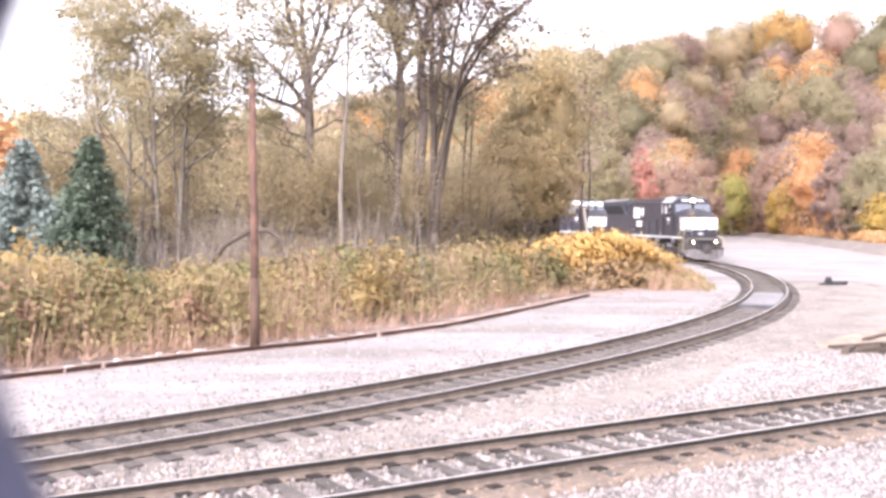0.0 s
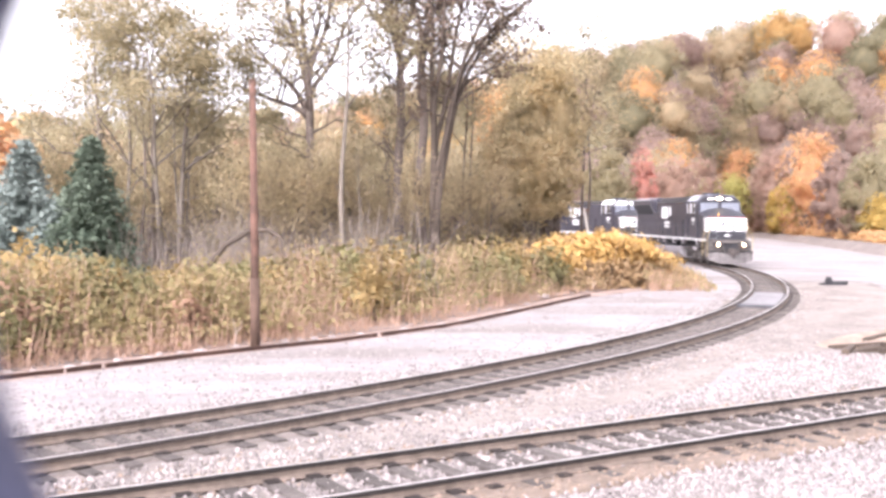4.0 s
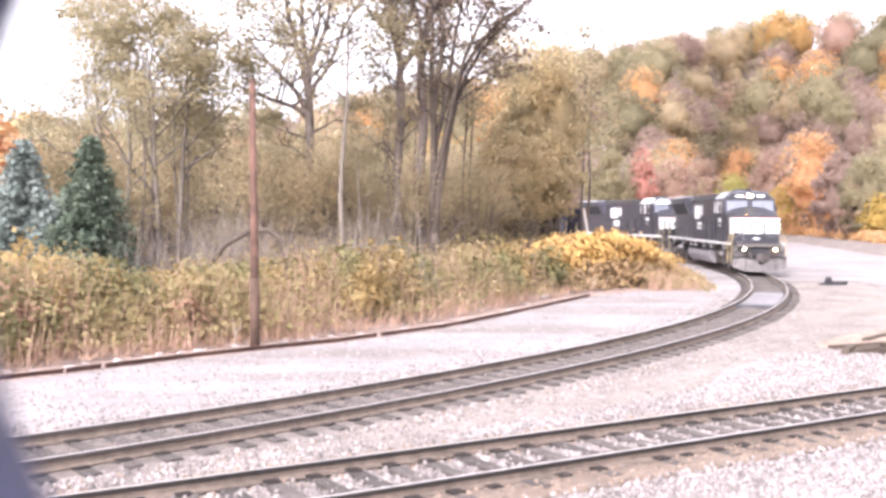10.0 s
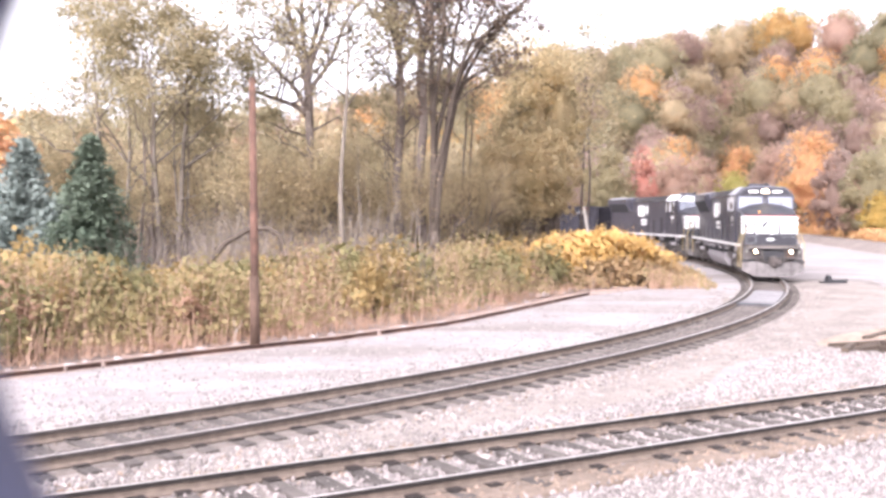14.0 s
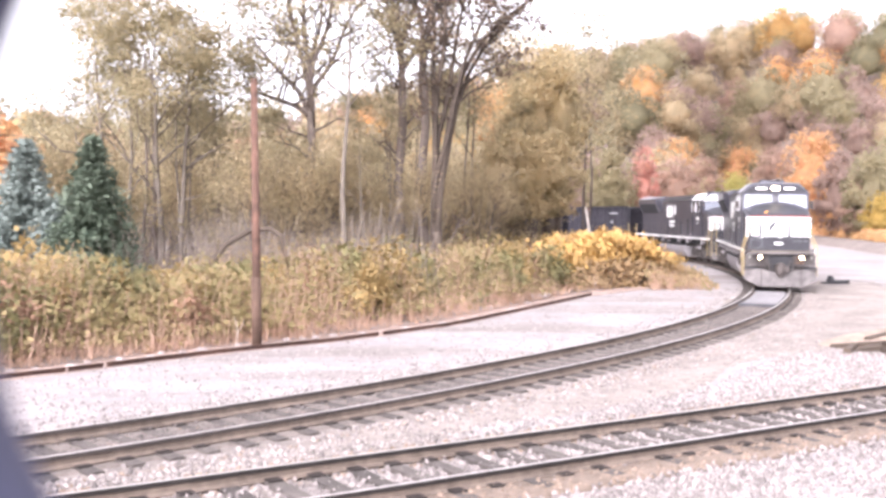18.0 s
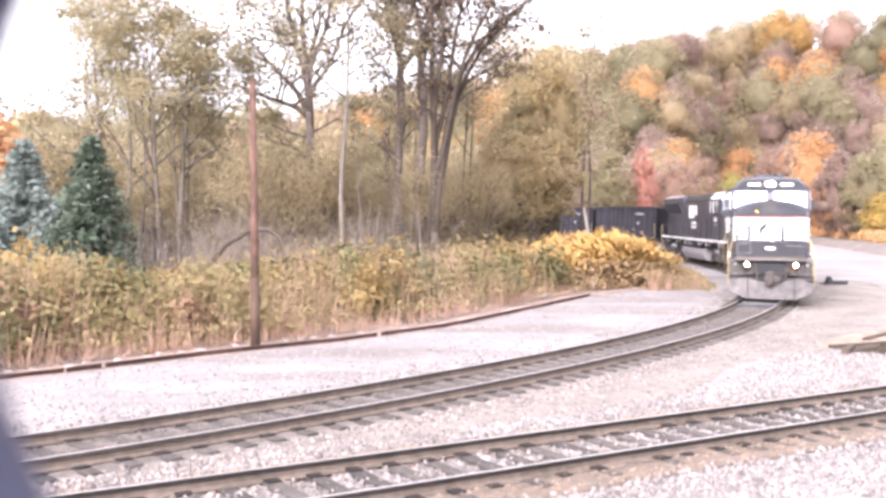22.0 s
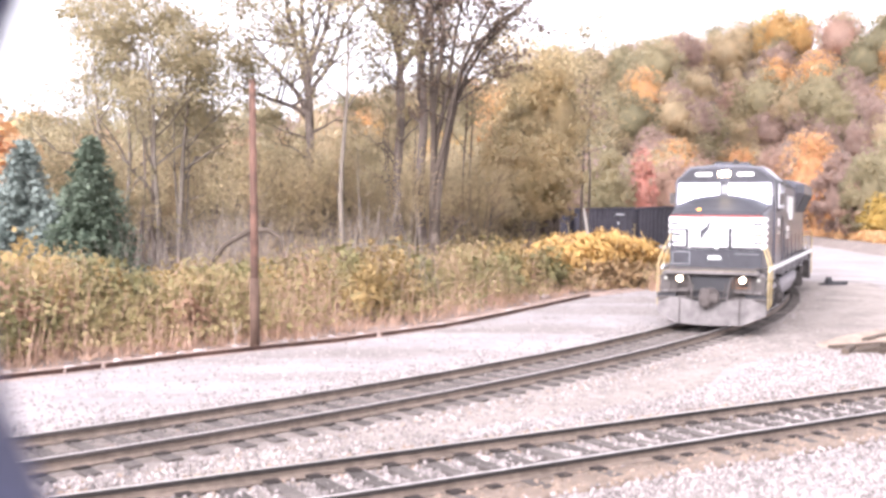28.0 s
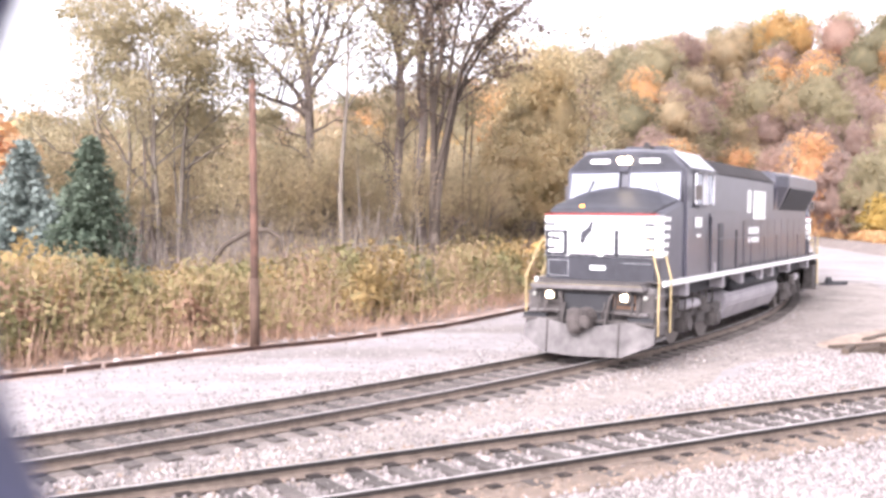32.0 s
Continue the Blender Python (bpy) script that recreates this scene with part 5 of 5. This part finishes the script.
# clumps of broad-leaved weeds
WEED_GREEN = leaf_mat("olive_weed_leaves", [(0.134, 0.127, 0.065), (0.209, 0.193, 0.097), (0.275, 0.249, 0.121), (0.368, 0.306, 0.137)], .7, .4)
WEED_GOLD = leaf_mat("golden_weed_leaves", [(0.253, 0.187, 0.096), (0.352, 0.259, 0.120), (0.422, 0.302, 0.136), (0.296, 0.202, 0.120)], .7, .4)
WEED_RED = leaf_mat("reddish_weed_leaves", [(0.264, 0.161, 0.110), (0.370, 0.229, 0.153), (0.422, 0.280, 0.187)], .7, .4)


def make_clump(label, seed, w, h, leaf, size):
    rng = np.random.default_rng(seed)
    ob = new("weed_shrub")
    tagged(ob, label, "shrub", "weed shrubs along the yard")
    st, cs = Shape(), []
    for k in range(26):
        a, r = rng.uniform(0, 6.28), rng.uniform(0, 1) ** .6 * w * .5
        x, y = math.cos(a) * r, math.sin(a) * r
        z = h * (1 - .5 * (2 * r / w) ** 2) * rng.uniform(.6, 1.05)
        st.tube([(x * .4, y * .4, -.05), (x * .8, y * .8, z * .55), (x, y, z)], [.014, .01, .004], 4)
        m = rng.integers(26, 50)
        t = rng.uniform(.45, 1.05, (m, 1))
        cs.append(np.array([x, y, z]) * np.concatenate([.4 + .6 * t, .4 + .6 * t, t], 1) + rng.normal(size=(m, 3)) * np.array([.13, .13, .09]))
    part("stem", st, BARK, ob)
    part("foliage", quads("foliage", leaf_quads(rng, np.concatenate(cs), size, .4, 1.7), leaf, np.concatenate(cs) - np.array([0, 0, h * .4]) + np.array([0, 0, .3])), leaf, ob)
    return ob


clumps = [make_clump("leafy olive-green weed shrub among dry stalks", 91, 1.9, 2.2, WEED_GREEN, .12), make_clump("golden-yellow weed shrub among dry stalks", 92, 1.6, 2.1, WEED_GOLD, .11), make_clump("reddish-tan withered weed shrub among dry stalks", 93, 1.5, 1.7, WEED_RED, .09)]
rng = np.random.default_rng(95)
done = set()
for k in range(84):
    e = edge_at(.14 + .74 * ((k * .618) % 1))
    back = rng.uniform(1.0, 6.5)
    i = int(rng.choice(3, p=(.45, .3, .25)))
    f_ = again if i in done else put
    done.add(i)
    x, y = e.x - .6 - back * .62, e.y + .5 + back * .78
    f_(clumps[i], x, y, GZ, rng.uniform(0, 360), (rng.uniform(.7, 1.05) + back * .05) * weed_height(x, y))
for k, (px, d) in enumerate(((415, 25.2), (1050, 44), (640, 30))):
    st = part("dead_stalk", Shape().tube([(0, 0, -.05), (.05, 0, .6), (-.08, .02, 1.2)], [.03, .022, .01], 5).tube([(.04, 0, .5), (.25, 0, .8), (.32, 0, 1.1)], [.02, .014, .008], 5), mat("bleached_stalk", (.379, .318, .273), .9, 0, .2, 6))
    tagged(st, "bleached forked dead stalk among the weeds", "stalk", "dead stalks")
    st.matrix_basis = pose(at_px(px, d), d, GZ, 0, 0, 40 * k) @ Matrix.Scale(.6, 4)
soil_rings = []
for i in range(41):
    u = i / 40
    p, q = edge_at(u * .93), edge_at(min(1, u * .93 + .01))
    t = (q - p).normalized()
    n2 = Vector((-t.y, t.x))
    wob = .25 * noise.noise((u * 30, 0, 0))
    soil_rings.append([(p.x - n2.x * .12, p.y - n2.y * .12, GZ - .02), (p.x + n2.x * .05, p.y + n2.y * .05, GZ + .05), (p.x + n2.x * (.5 + wob), p.y + n2.y * (.5 + wob), GZ + .06), (p.x + n2.x * 1.6, p.y + n2.y * 1.6, GZ - .02)])
tagged(part("soil_verge", Shape().loft(soil_rings), mat("pinkish_bare_soil", (.303, .227, .193), .95, 0, .3, 5, .6, 25), smooth=True), "bare pinkish soil verge under the weeds", "verge", kind="structure")

# the yellow shrub by the curve
LEAF_PEACH = leaf_mat("withered_peach_leaves", [(.40, .29, .17), (.50, .37, .22), (.58, .42, .24), (.44, .30, .20)], .7, .5)
yb = new("yellow_shrub")
tagged(yb, "bright golden-yellow spreading shrub by the curved track", "shrub")
rng = np.random.default_rng(23)
cs, wood = [], Shape()
for k in range(180):
    u = rng.uniform(-1, 1)
    x, y = u * 4.3, rng.normal() * .8
    z = (2.45 * (1 - .55 * abs(u) ** 2.2) - .2 * abs(u - .1)) * rng.uniform(.55, 1.04)
    wood.tube([(x * .8, y * .6, 0), (x * .9 + rng.normal() * .2, y * .8, z * .6), (x, y, z)], [.02, .014, .006], 4)
    m = rng.integers(60, 120)
    cs.append(np.array([x, y, z]) + rng.normal(size=(m, 3)) * np.array([.3, .3, .16]))
part("stem", wood, BARK, yb)
part("foliage", quads("foliage", leaf_quads(rng, np.concatenate(cs), .13, .45, 1.8), LEAF_YELLOW, np.concatenate(cs) * np.array([.2, .8, .5]) + np.array([0, -.6, .8]), .6), LEAF_YELLOW, yb)
low = []
for k in range(5200):
    u = rng.uniform(-1.12, 1.12)
    low.append((u * 4.3, -.5 + rng.normal() * .7, (1.5 - .5 * abs(u)) * rng.uniform(0, 1)))
part("lower_foliage", quads("lower_foliage", leaf_quads(rng, np.array(low), .11, .3, 2.0), LEAF_PEACH, np.array(low) * np.array([.3, 1, .5]) + np.array([0, -1.2, .5]), .6), LEAF_PEACH, yb, "withered tan lower leaves")
yb.matrix_basis = pose(6.95, 47.3, GZ, 0, 0, 30)

# ---- small things ----
RUSTY = mat("rusty_brown_iron", (.050, .030, .022), .85, .1, .4, 5, .5, 25, col2=(.165, .088, .064))
DARK_RUST = mat("dark_rusty_rail", (.034, .018, .014), .9, .1, .4, 5, .4, 25, col2=(.095, .05, .036))
pole = new("old_pole")
tagged(pole, "leaning rusty red-brown pole among the weeds", "pole")
part("shaft", Shape().tube([(0, 0, -.2), (-.02, 0, 2.2), (-.09, 0, 6.55)], [.105, .1, .08], 12), RUSTY, pole, smooth=True)
part("sleeve", Shape().tube([(0, 0, 0), (-.025, 0, 1.75)], [.125, .12], 12), mat("grey_weathered_sleeve", (.10, .062, .045), .9, .1, .3, 6, .4, 20), pole, "weathered grey-brown lower sleeve", smooth=True)
pole.matrix_basis = pose(-4.56, 24.7, GZ)

post = new("white_post")
tagged(post, "thin leaning whitish marker post beside the track", "post")
part("post_shaft", Shape().tube([(.25, 0, -.1), (-.4, 0, 3.75)], [.075, .065], 8), mat("weathered_white_post", (.417, .379, .341), .8, 0, .2, 6), post)
part("post_arm", Shape().box(-.5, -.2, -.04, .04, 3.6, 3.72), RUSTY, post)
post.matrix_basis = pose(at_px(1046, 52), 52, GZ)

# broken concrete and a green tuft at the weeds' edge
RUBBLE = mat("pale_broken_concrete", (.36, .315, .30), .9, 0, .25, 6, .5, 20)
rng = np.random.default_rng(131)
for k in range(16):
    px = rng.uniform(806, 856) if k < 11 else rng.uniform(930, 965)
    d = 35.8 + (px - 806) / 50 * 1.5 + rng.uniform(0, .9) if k < 11 else 40.6 + rng.uniform(0, .6)
    sx, sy, sz = rng.uniform(.1, .3), rng.uniform(.08, .2), rng.uniform(.06, .16)
    chunk = Shape().loft([[(sx * a * u + rng.normal() * .02, sy * b * u + rng.normal() * .02, sz * z) for a, b in ((-1, -.7), (-.3, -1), (.8, -.8), (1, .3), (.3, 1), (-.8, .7))] for u, z in ((.8, 0), (1, .5), (.75, 1), (.3, 1.1))])
    ob = part("rubble_chunk", chunk, RUBBLE, at=pose(at_px(px, d), d, GZ + .03, 0, 0, rng.uniform(0, 360)))
    tagged(ob, "pale broken concrete chunk at the weeds' edge", "rubble", "rubble along the weeds")
first_chunk = ob
for k in range(34):
    e = edge_at(.1 + .62 * ((k * .618) % 1))
    b = rng.uniform(.12, .75)
    ob = copy_thing(first_chunk, pose(e.x - b * .62, e.y + b * .78, GZ + .05, 0, 0, rng.uniform(0, 360)))
    ob.scale = [rng.uniform(.25, .6)] * 3
tuft = new("green_tuft")
tagged(tuft, "small fresh green leafy plant at the weeds' edge", "plant")
cs = rng.normal(size=(420, 3)) * np.array([.3, .2, .13]) + np.array([0, 0, .32])
LEAF_FRESH = leaf_mat("fresh_green_leaves", [(.12, .18, .06), (.18, .25, .09), (.24, .30, .12)], .7, .35)
part("foliage", quads("foliage", leaf_quads(rng, cs, .08, .4), LEAF_FRESH, cs), LEAF_FRESH, tuft)
part("stem", Shape().tube([(0, 0, -.05), (.05, 0, .2), (.15, .05, .45)], [.012, .01, .005], 4).tube([(0, 0, 0), (-.1, .02, .3)], [.012, .006], 4), BARK, tuft)
tuft.matrix_basis = pose(at_px(832, 36.6), 36.6, GZ)

# old rails lying along the weeds
for k, (a, b) in enumerate(((-1.0, 2.25), (2.27, 2.5), (2.53, 5.3), (5.34, 6.9), (6.92, 7.98))):
    pts, hd = [], []
    for i in range(9):
        u = (a + (b - a) * i / 8) / (len(EDGE) - 1)
        p = edge_at(max(0, u))
        q = edge_at(min(1, max(0, u) + .01))
        pts.append((p.x, p.y))
        hd.append(math.degrees(math.atan2(q.y - p.y, q.x - p.x)))
    ob = part("old_rail", rail_shape(pts, hd, 0), DARK_RUST)
    ob.location.z = -.095
    tagged(ob, "discarded rusty rail lying along the weeds", "rail", "old rails along the weeds")

# pile of old ties, and a scrap heap in the yard
TIMBER = mat("old_brown_timber", (.05, .037, .028), .95, 0, .4, 5, .5, 20, col2=(.11, .083, .064), rand=.25)
mound = Shape()
mrings = []
for k in range(9):
    u = k / 8
    r = 2.3 * (1 - u ** 1.6)
    mrings.append([(r * 1.25 * math.cos(a) * (1 + .3 * noise.noise((math.cos(a) * 2, math.sin(a) * 2, u * 2))), r * .6 * math.sin(a), .6 * u * (1 + .4 * noise.noise((math.cos(a), math.sin(a), 4)))) for a in [6.2832 * j / 22 for j in range(22)]])
tagged(part("dirt_mound", mound.loft(mrings), mat("tan_dirt", (.265, .205, .165), .95, 0, .35, 4, .9, 12), smooth=True, at=pose(12.6, 26.6, GZ - .03, 0, 0, 8)), "low tan dirt mound under old timbers", "dirt mound")
pile_me = Shape().box(-1.3, 1.3, -.11, .11, 0, .18).mesh("timber", .02)
short_me = Shape().box(-.7, .7, -.09, .09, 0, .15).mesh("short_timber", .02)
for me, x, y, z, h, p in ((pile_me, 11.2, 25.3, -.2, 14, -7), (pile_me, 11.6, 25.7, -.1, 24, -9), (pile_me, 12.2, 25.2, -.05, 4, -4), (short_me, 10.1, 25.15, -.22, 60, 0), (short_me, 10.5, 25.6, -.2, -15, -6), (pile_me, 12.0, 26.2, .1, 17, -10), (short_me, 11.4, 24.9, -.22, 8, 0)):
    tagged(part("old_timber", me, TIMBER, at=pose(x, y, z, 0, p, h)), "weathered brown timber on the dirt heap", "timber", "timbers of the heap")
rng = np.random.default_rng(151)
clods = []
for k in range(420):
    a, r = rng.uniform(0, 6.28), rng.uniform(0, 1) ** .7
    clods.append((12.6 + 2.7 * r * math.cos(a), 26.6 + 1.35 * r * math.sin(a), GZ + .5 * (1 - r ** 1.6) * rng.uniform(.8, 1.05)))
px_, py_, ph_ = line(4.0)
tagged(part("crossing_plate", Shape().box(-.2, .2, -.70, .70, 0, .1), mat("dark_crossing_gap", (.06, .06, .068), .5, .2, .3, 6), bevel=.01, at=pose(px_, py_, -.155, 0, 0, ph_)), "dark bar standing for the gap beside the crossing pad", "plate")
pad_rings = []
for i in range(8):
    x, y, h = line(-2.6 + 6.2 * i / 7)
    nx, ny = -math.sin(radians(h)), math.cos(radians(h))
    pad_rings.append([(x + nx * u, y + ny * u, z) for u, z in ((-.66, -.17), (-.6, -.05), (.6, -.05), (.66, -.17))])
tagged(part("crossing_pad", Shape().loft(pad_rings), mat("pale_worn_concrete", (.195, .185, .19), .85, 0, .25, 5, .4, 20), smooth=False), "pale worn concrete crossing pad between curved rails", "crossing pad")
scrap = new("scrap_heap")
tagged(scrap, "small dark heap of scrap iron on the gravel", "scrap")
part("plate", Shape().box(-.65, .65, -.25, .25, 0, .1), GRILLE_AND_SHADE, scrap, "", .02)
part("plate", Shape().loft([[(-.4, -.2, .1), (-.1, -.2, .1), (-.1, .2, .1), (-.4, .2, .1)], [(-.33, -.1, .42), (-.16, -.1, .4), (-.16, .1, .4), (-.33, .1, .42)]]), GRILLE_AND_SHADE, scrap, "", .02)
part("bar", Shape().tube([(-.2, .1, .13), (.75, -.1, .16)], .05, 7), GRILLE_AND_SHADE, scrap)
scrap.matrix_basis = pose(19.6, 51.0, GZ, 0, 0, 10)

# ring added close before the lens to imitate its vignette, on an unseen post
ring_sec = []
RD, RR, TR = .32, .2028, .0243
for k in range(64):
    a = 2 * math.pi * k / 64
    ring_sec.append([((RR + TR * math.cos(b)) * math.cos(a), TR * 1.6 * math.sin(b), (RR + TR * math.cos(b)) * math.sin(a)) for b in [2 * math.pi * j / 14 for j in range(14)]])
ring_sec.append(ring_sec[0])
ring = new("lookout_ring")
tagged(ring, "dark blue-grey round ring imitating the lens vignette, on an added post", "lookout ring")
RINGM = mat("dark_blue_grey_enamel", (.042, .044, .082), .6, 0, .15, 4)
part("rim", Shape().loft(ring_sec, caps=False), RINGM, ring, smooth=True)
part("stand", Shape().tube([(0, 0, -RR - TR + .01), (0, 0, -3.3)], .03, 10), RINGM, ring)
ring.matrix_basis = pose(.0264, RD, 3.0658)

# ---- stones, ties: the pieces ----
rng = np.random.default_rng(31)


def stones(pts, sizes):
    """Rough eight-sided stones, joined."""
    base = np.array([(1, 0, -.5), (0, 1, -.5), (-1, 0, -.5), (0, -1, -.5), (.25, .1, .8), (-.3, -.1, .75)], np.float32)
    tri = np.array([(0, 1, 4), (1, 5, 4), (1, 2, 5), (2, 3, 5), (3, 4, 5), (3, 0, 4)])
    n = len(pts)
    v = base[None] * rng.uniform(.6, 1.2, (n, 6, 1)) * np.array([1, 1, .8])
    v += rng.normal(size=v.shape) * .13
    a = rng.uniform(0, 6.28, n)
    c, s = np.cos(a)[:, None], np.sin(a)[:, None]
    v = np.stack([v[..., 0] * c - v[..., 1] * s, v[..., 0] * s + v[..., 1] * c, v[..., 2]], -1) * np.asarray(sizes)[:, None, None] + np.asarray(pts)[:, None]
    f = (tri[None] + 6 * np.arange(n)[:, None, None]).reshape(-1)
    me = bpy.data.meshes.new("stones")
    me.vertices.add(n * 6)
    me.vertices.foreach_set("co", v.astype(np.float32).reshape(-1))
    me.loops.add(n * 18)
    me.loops.foreach_set("vertex_index", f.astype(np.int32))
    me.polygons.add(n * 6)
    me.polygons.foreach_set("loop_start", np.arange(0, n * 18, 3, dtype=np.int32))
    me.update(calc_edges=True)
    me.materials.append(BALLAST)
    return me


def bed_stones(fn, s0, s1, n, half, top=-.17):
    s = rng.uniform(s0, s1, n)
    u = rng.normal(size=n) * half
    u = np.clip(u, -3.2, 3.2)
    pts = []
    for a, b in zip(s, u):
        x, y, h = fn(a)
        nx, ny = -math.sin(radians(h)), math.cos(radians(h))
        z = top - (.025 if abs(b) < 1.4 else .0) - max(0, abs(b) - 1.5) * .05
        pts.append((x + nx * b, y + ny * b, z + rng.uniform(-.02, .015)))
    return pts


def near_line(s):
    return N0[0] + near_dir.x * s, N0[1] + near_dir.y * s, near_head


pts = bed_stones(near_line, 6, 46, 29000, 1.7) + [p for p in bed_stones(line, -6, 52, 25000, 1.9, -.175) if abs(math.hypot(p[0] - CX, p[1] - CY) - RC) > 1.25 and (p[1] < 24 or rng.uniform() < .25)]
fouled = []
tan = [p for p in bed_stones(near_line, 6, 46, 9000, 1.0) if .5 < abs((p[0] - N0[0]) * near_dir.y - (p[1] - N0[1]) * near_dir.x) < 1.3]
for x, y, z in bed_stones(line, -8, 36, 16000, 3.0, -.2):
    off = math.hypot(x - CX, y - CY) - RC
    if (off > 1.3 and (y < 24 or rng.uniform() < .2)) or abs(off) < .62:
        tan.append((x, y, z + (.02 if abs(off) < .62 else 0)))
for x, y, z in bed_stones(line, -6, 50, 5200, .36, -.15):
    if abs(math.hypot(x - CX, y - CY) - RC) < .62:
        fouled.append((x, y, z + .02))
for x, y, z in bed_stones(near_line, 6, 46, 14000, 1.15, -.15):
    if .86 < abs((x - N0[0]) * near_dir.y - (y - N0[1]) * near_dir.x) < 1.5:
        tan.append((x, y, -.155))
over = [(x, y, z + .03) for x, y, z in bed_stones(near_line, 6, 46, 1300, .42, -.165)]
tan += clods
FOUL_STONE = mat("fouled_grey_stone", (.129, .112, .105), .95, 0, .3, 14, island=.35)
foul_ob = part("fouled_stones", stones(fouled, rng.uniform(.02, .04, len(fouled))), FOUL_STONE)
foul_ob.data.materials.clear()
foul_ob.data.materials.append(FOUL_STONE)
tagged(foul_ob, "dirty grey-brown stones between the curved rails", "ballast", kind="stuff")
tan_ob = part("stained_stones", stones(tan, rng.uniform(.025, .05, len(tan))), TAN_STONE)
tan_ob.data.materials.clear()
tan_ob.data.materials.append(TAN_STONE)
tagged(tan_ob, "rust-stained tan stones beside the rails", "ballast", kind="stuff")
spread = []
while len(spread) < 18000:
    x, y = rng.uniform(-7, 22), rng.uniform(9.5, 42)
    if abs(x) / y > .46 or rng.uniform() > (16 / max(16, y)) ** 2:
        continue
    off = math.hypot(x - CX, y - CY) - RC
    if off < 1.3 or (off < 3.3 + 3.0 * min(1, max(0, (y - 24) / 8)) and rng.uniform() < .88):
        continue
    u = (x - N0[0]) * near_dir.y - (y - N0[1]) * near_dir.x
    if abs(u) < 1.5:
        continue
    if ((x - 13.4) / 4) ** 2 + ((y - 37.5) / 6.5) ** 2 < 1 and rng.uniform() < .85:
        continue
    patch = noise.noise((x * .3, y * .3, 5))
    if rng.uniform() < .65 + patch:
        spread.append((x, y, GZ + .012))
lot = []
while len(lot) < 2800:
    x, y = rng.uniform(-9, 14), rng.uniform(13, 46)
    off = math.hypot(x - CX, y - CY) - RC
    if -7 < off < -1.3 and abs(x) / y < .46 and rng.uniform() < (17 / max(17, y)) ** 2 and noise.noise((x * .4, y * .4, 8)) > -.15 - rng.uniform():
        lot.append((x, y, GZ + .006))
pts += spread + lot + over
tagged(part("ballast_stones", stones(pts, rng.uniform(.025, .055, len(pts))), BALLAST), "loose pale grey ballast stones round the tracks", "ballast", kind="stuff")
tie_me = Shape().box(-1.25, 1.25, -.115, .115, -.33, -.155).mesh("tie", .012)
tie_me.materials.append(TIE)
plate_me = Shape().box(-.2, .2, -.1, .1, -.156, -.138).mesh("tie_plate", .006)
plate_me.materials.append(PLATE)
for k in range(140):
    x, y, h = line(-28 + .56 * k)
    ob = part("tie", tie_me, TIE, main_track, at=pose(x, y, -.012 + rng.uniform(-.012, .004), 0, 0, h + 90 + rng.normal() * 1.0))
    if k > 40:
        for e in [q for q in (-.753, .753) if rng.uniform() < .85]:
            part("tie_plate", plate_me, PLATE, ob, at=pose(e, 0, .002))
for k in range(86):
    x, y, h = near_line(2 + .545 * k)
    ob = part("tie", tie_me, TIE, near_track, at=pose(x, y, rng.uniform(-.012, .006), 0, 0, h + 90 + rng.normal() * 1.2))
    for e in [q for q in (-.753, .753) if rng.uniform() < .85]:
        part("tie_plate", plate_me, PLATE, ob, at=pose(e, 0, .002))


def run_at(t):
    """Distance run at t seconds, by a smooth curve through RUN."""
    ts, ss = [a for a, _ in RUN], [b for _, b in RUN]
    n = len(ts)
    m = []
    for i in range(n):
        a, b = max(0, i - 1), min(n - 1, i + 1)
        m.append((ss[b] - ss[a]) / (ts[b] - ts[a]))
    i = max(j for j in range(n - 1) if ts[j] <= t)
    h = ts[i + 1] - ts[i]
    u = (t - ts[i]) / h
    return ((2 * u**3 - 3 * u**2 + 1) * ss[i] + (u**3 - 2 * u**2 + u) * h * m[i] + (-2 * u**3 + 3 * u**2) * ss[i + 1] + (u**3 - u**2) * h * m[i + 1])


def chord(s_mid, half):
    """The pose of a vehicle whose trucks ride the line half a wheelbase before and behind s_mid."""
    ax, ay, ah = line(s_mid + half)
    bx, by, bh = line(s_mid - half)
    h = math.degrees(math.atan2(ay - by, ax - bx))
    return pose((ax + bx) / 2, (ay + by) / 2, 0, 0, 0, h), h, ah, bh


def turn(a):
    return (a + 180) % 360 - 180


def motions():
    times = [i * 0.25 for i in range(129)]
    for loco, trucks, wheels, back in ((engine_1, trucks_1, wheels_1, FRONT_TO_MID), (engine_2, trucks_2, wheels_2, FRONT_TO_MID + 22.3)):
        rows, yaw = [], ([], [])
        for t in times:
            m, h, ah, bh = chord(run_at(t) - back, TRUCK)
            rows.append((t, m))
            yaw[1].append((t, pose(TRUCK, 0, 0, 0, 0, turn(ah - h))))
            yaw[0].append((t, pose(-TRUCK, 0, 0, 0, 0, turn(bh - h))))
        walk(loco, rows)
        walk(trucks[0][0], yaw[0])
        walk(trucks[1][0], yaw[1])
        for w, ax in wheels:
            walk(w, [(t, pose(ax, 0, WHEEL_R) @ Matrix.Rotation(run_at(t) / WHEEL_R, 4, "Y")) for t in times])
    for i, car in enumerate(hoppers):
        walk(car, [(t, chord(run_at(t) - FRONT_TO_MID - 22.3 - 19.0 - 15.0 * i, 4.6)[0]) for t in times])


motions()
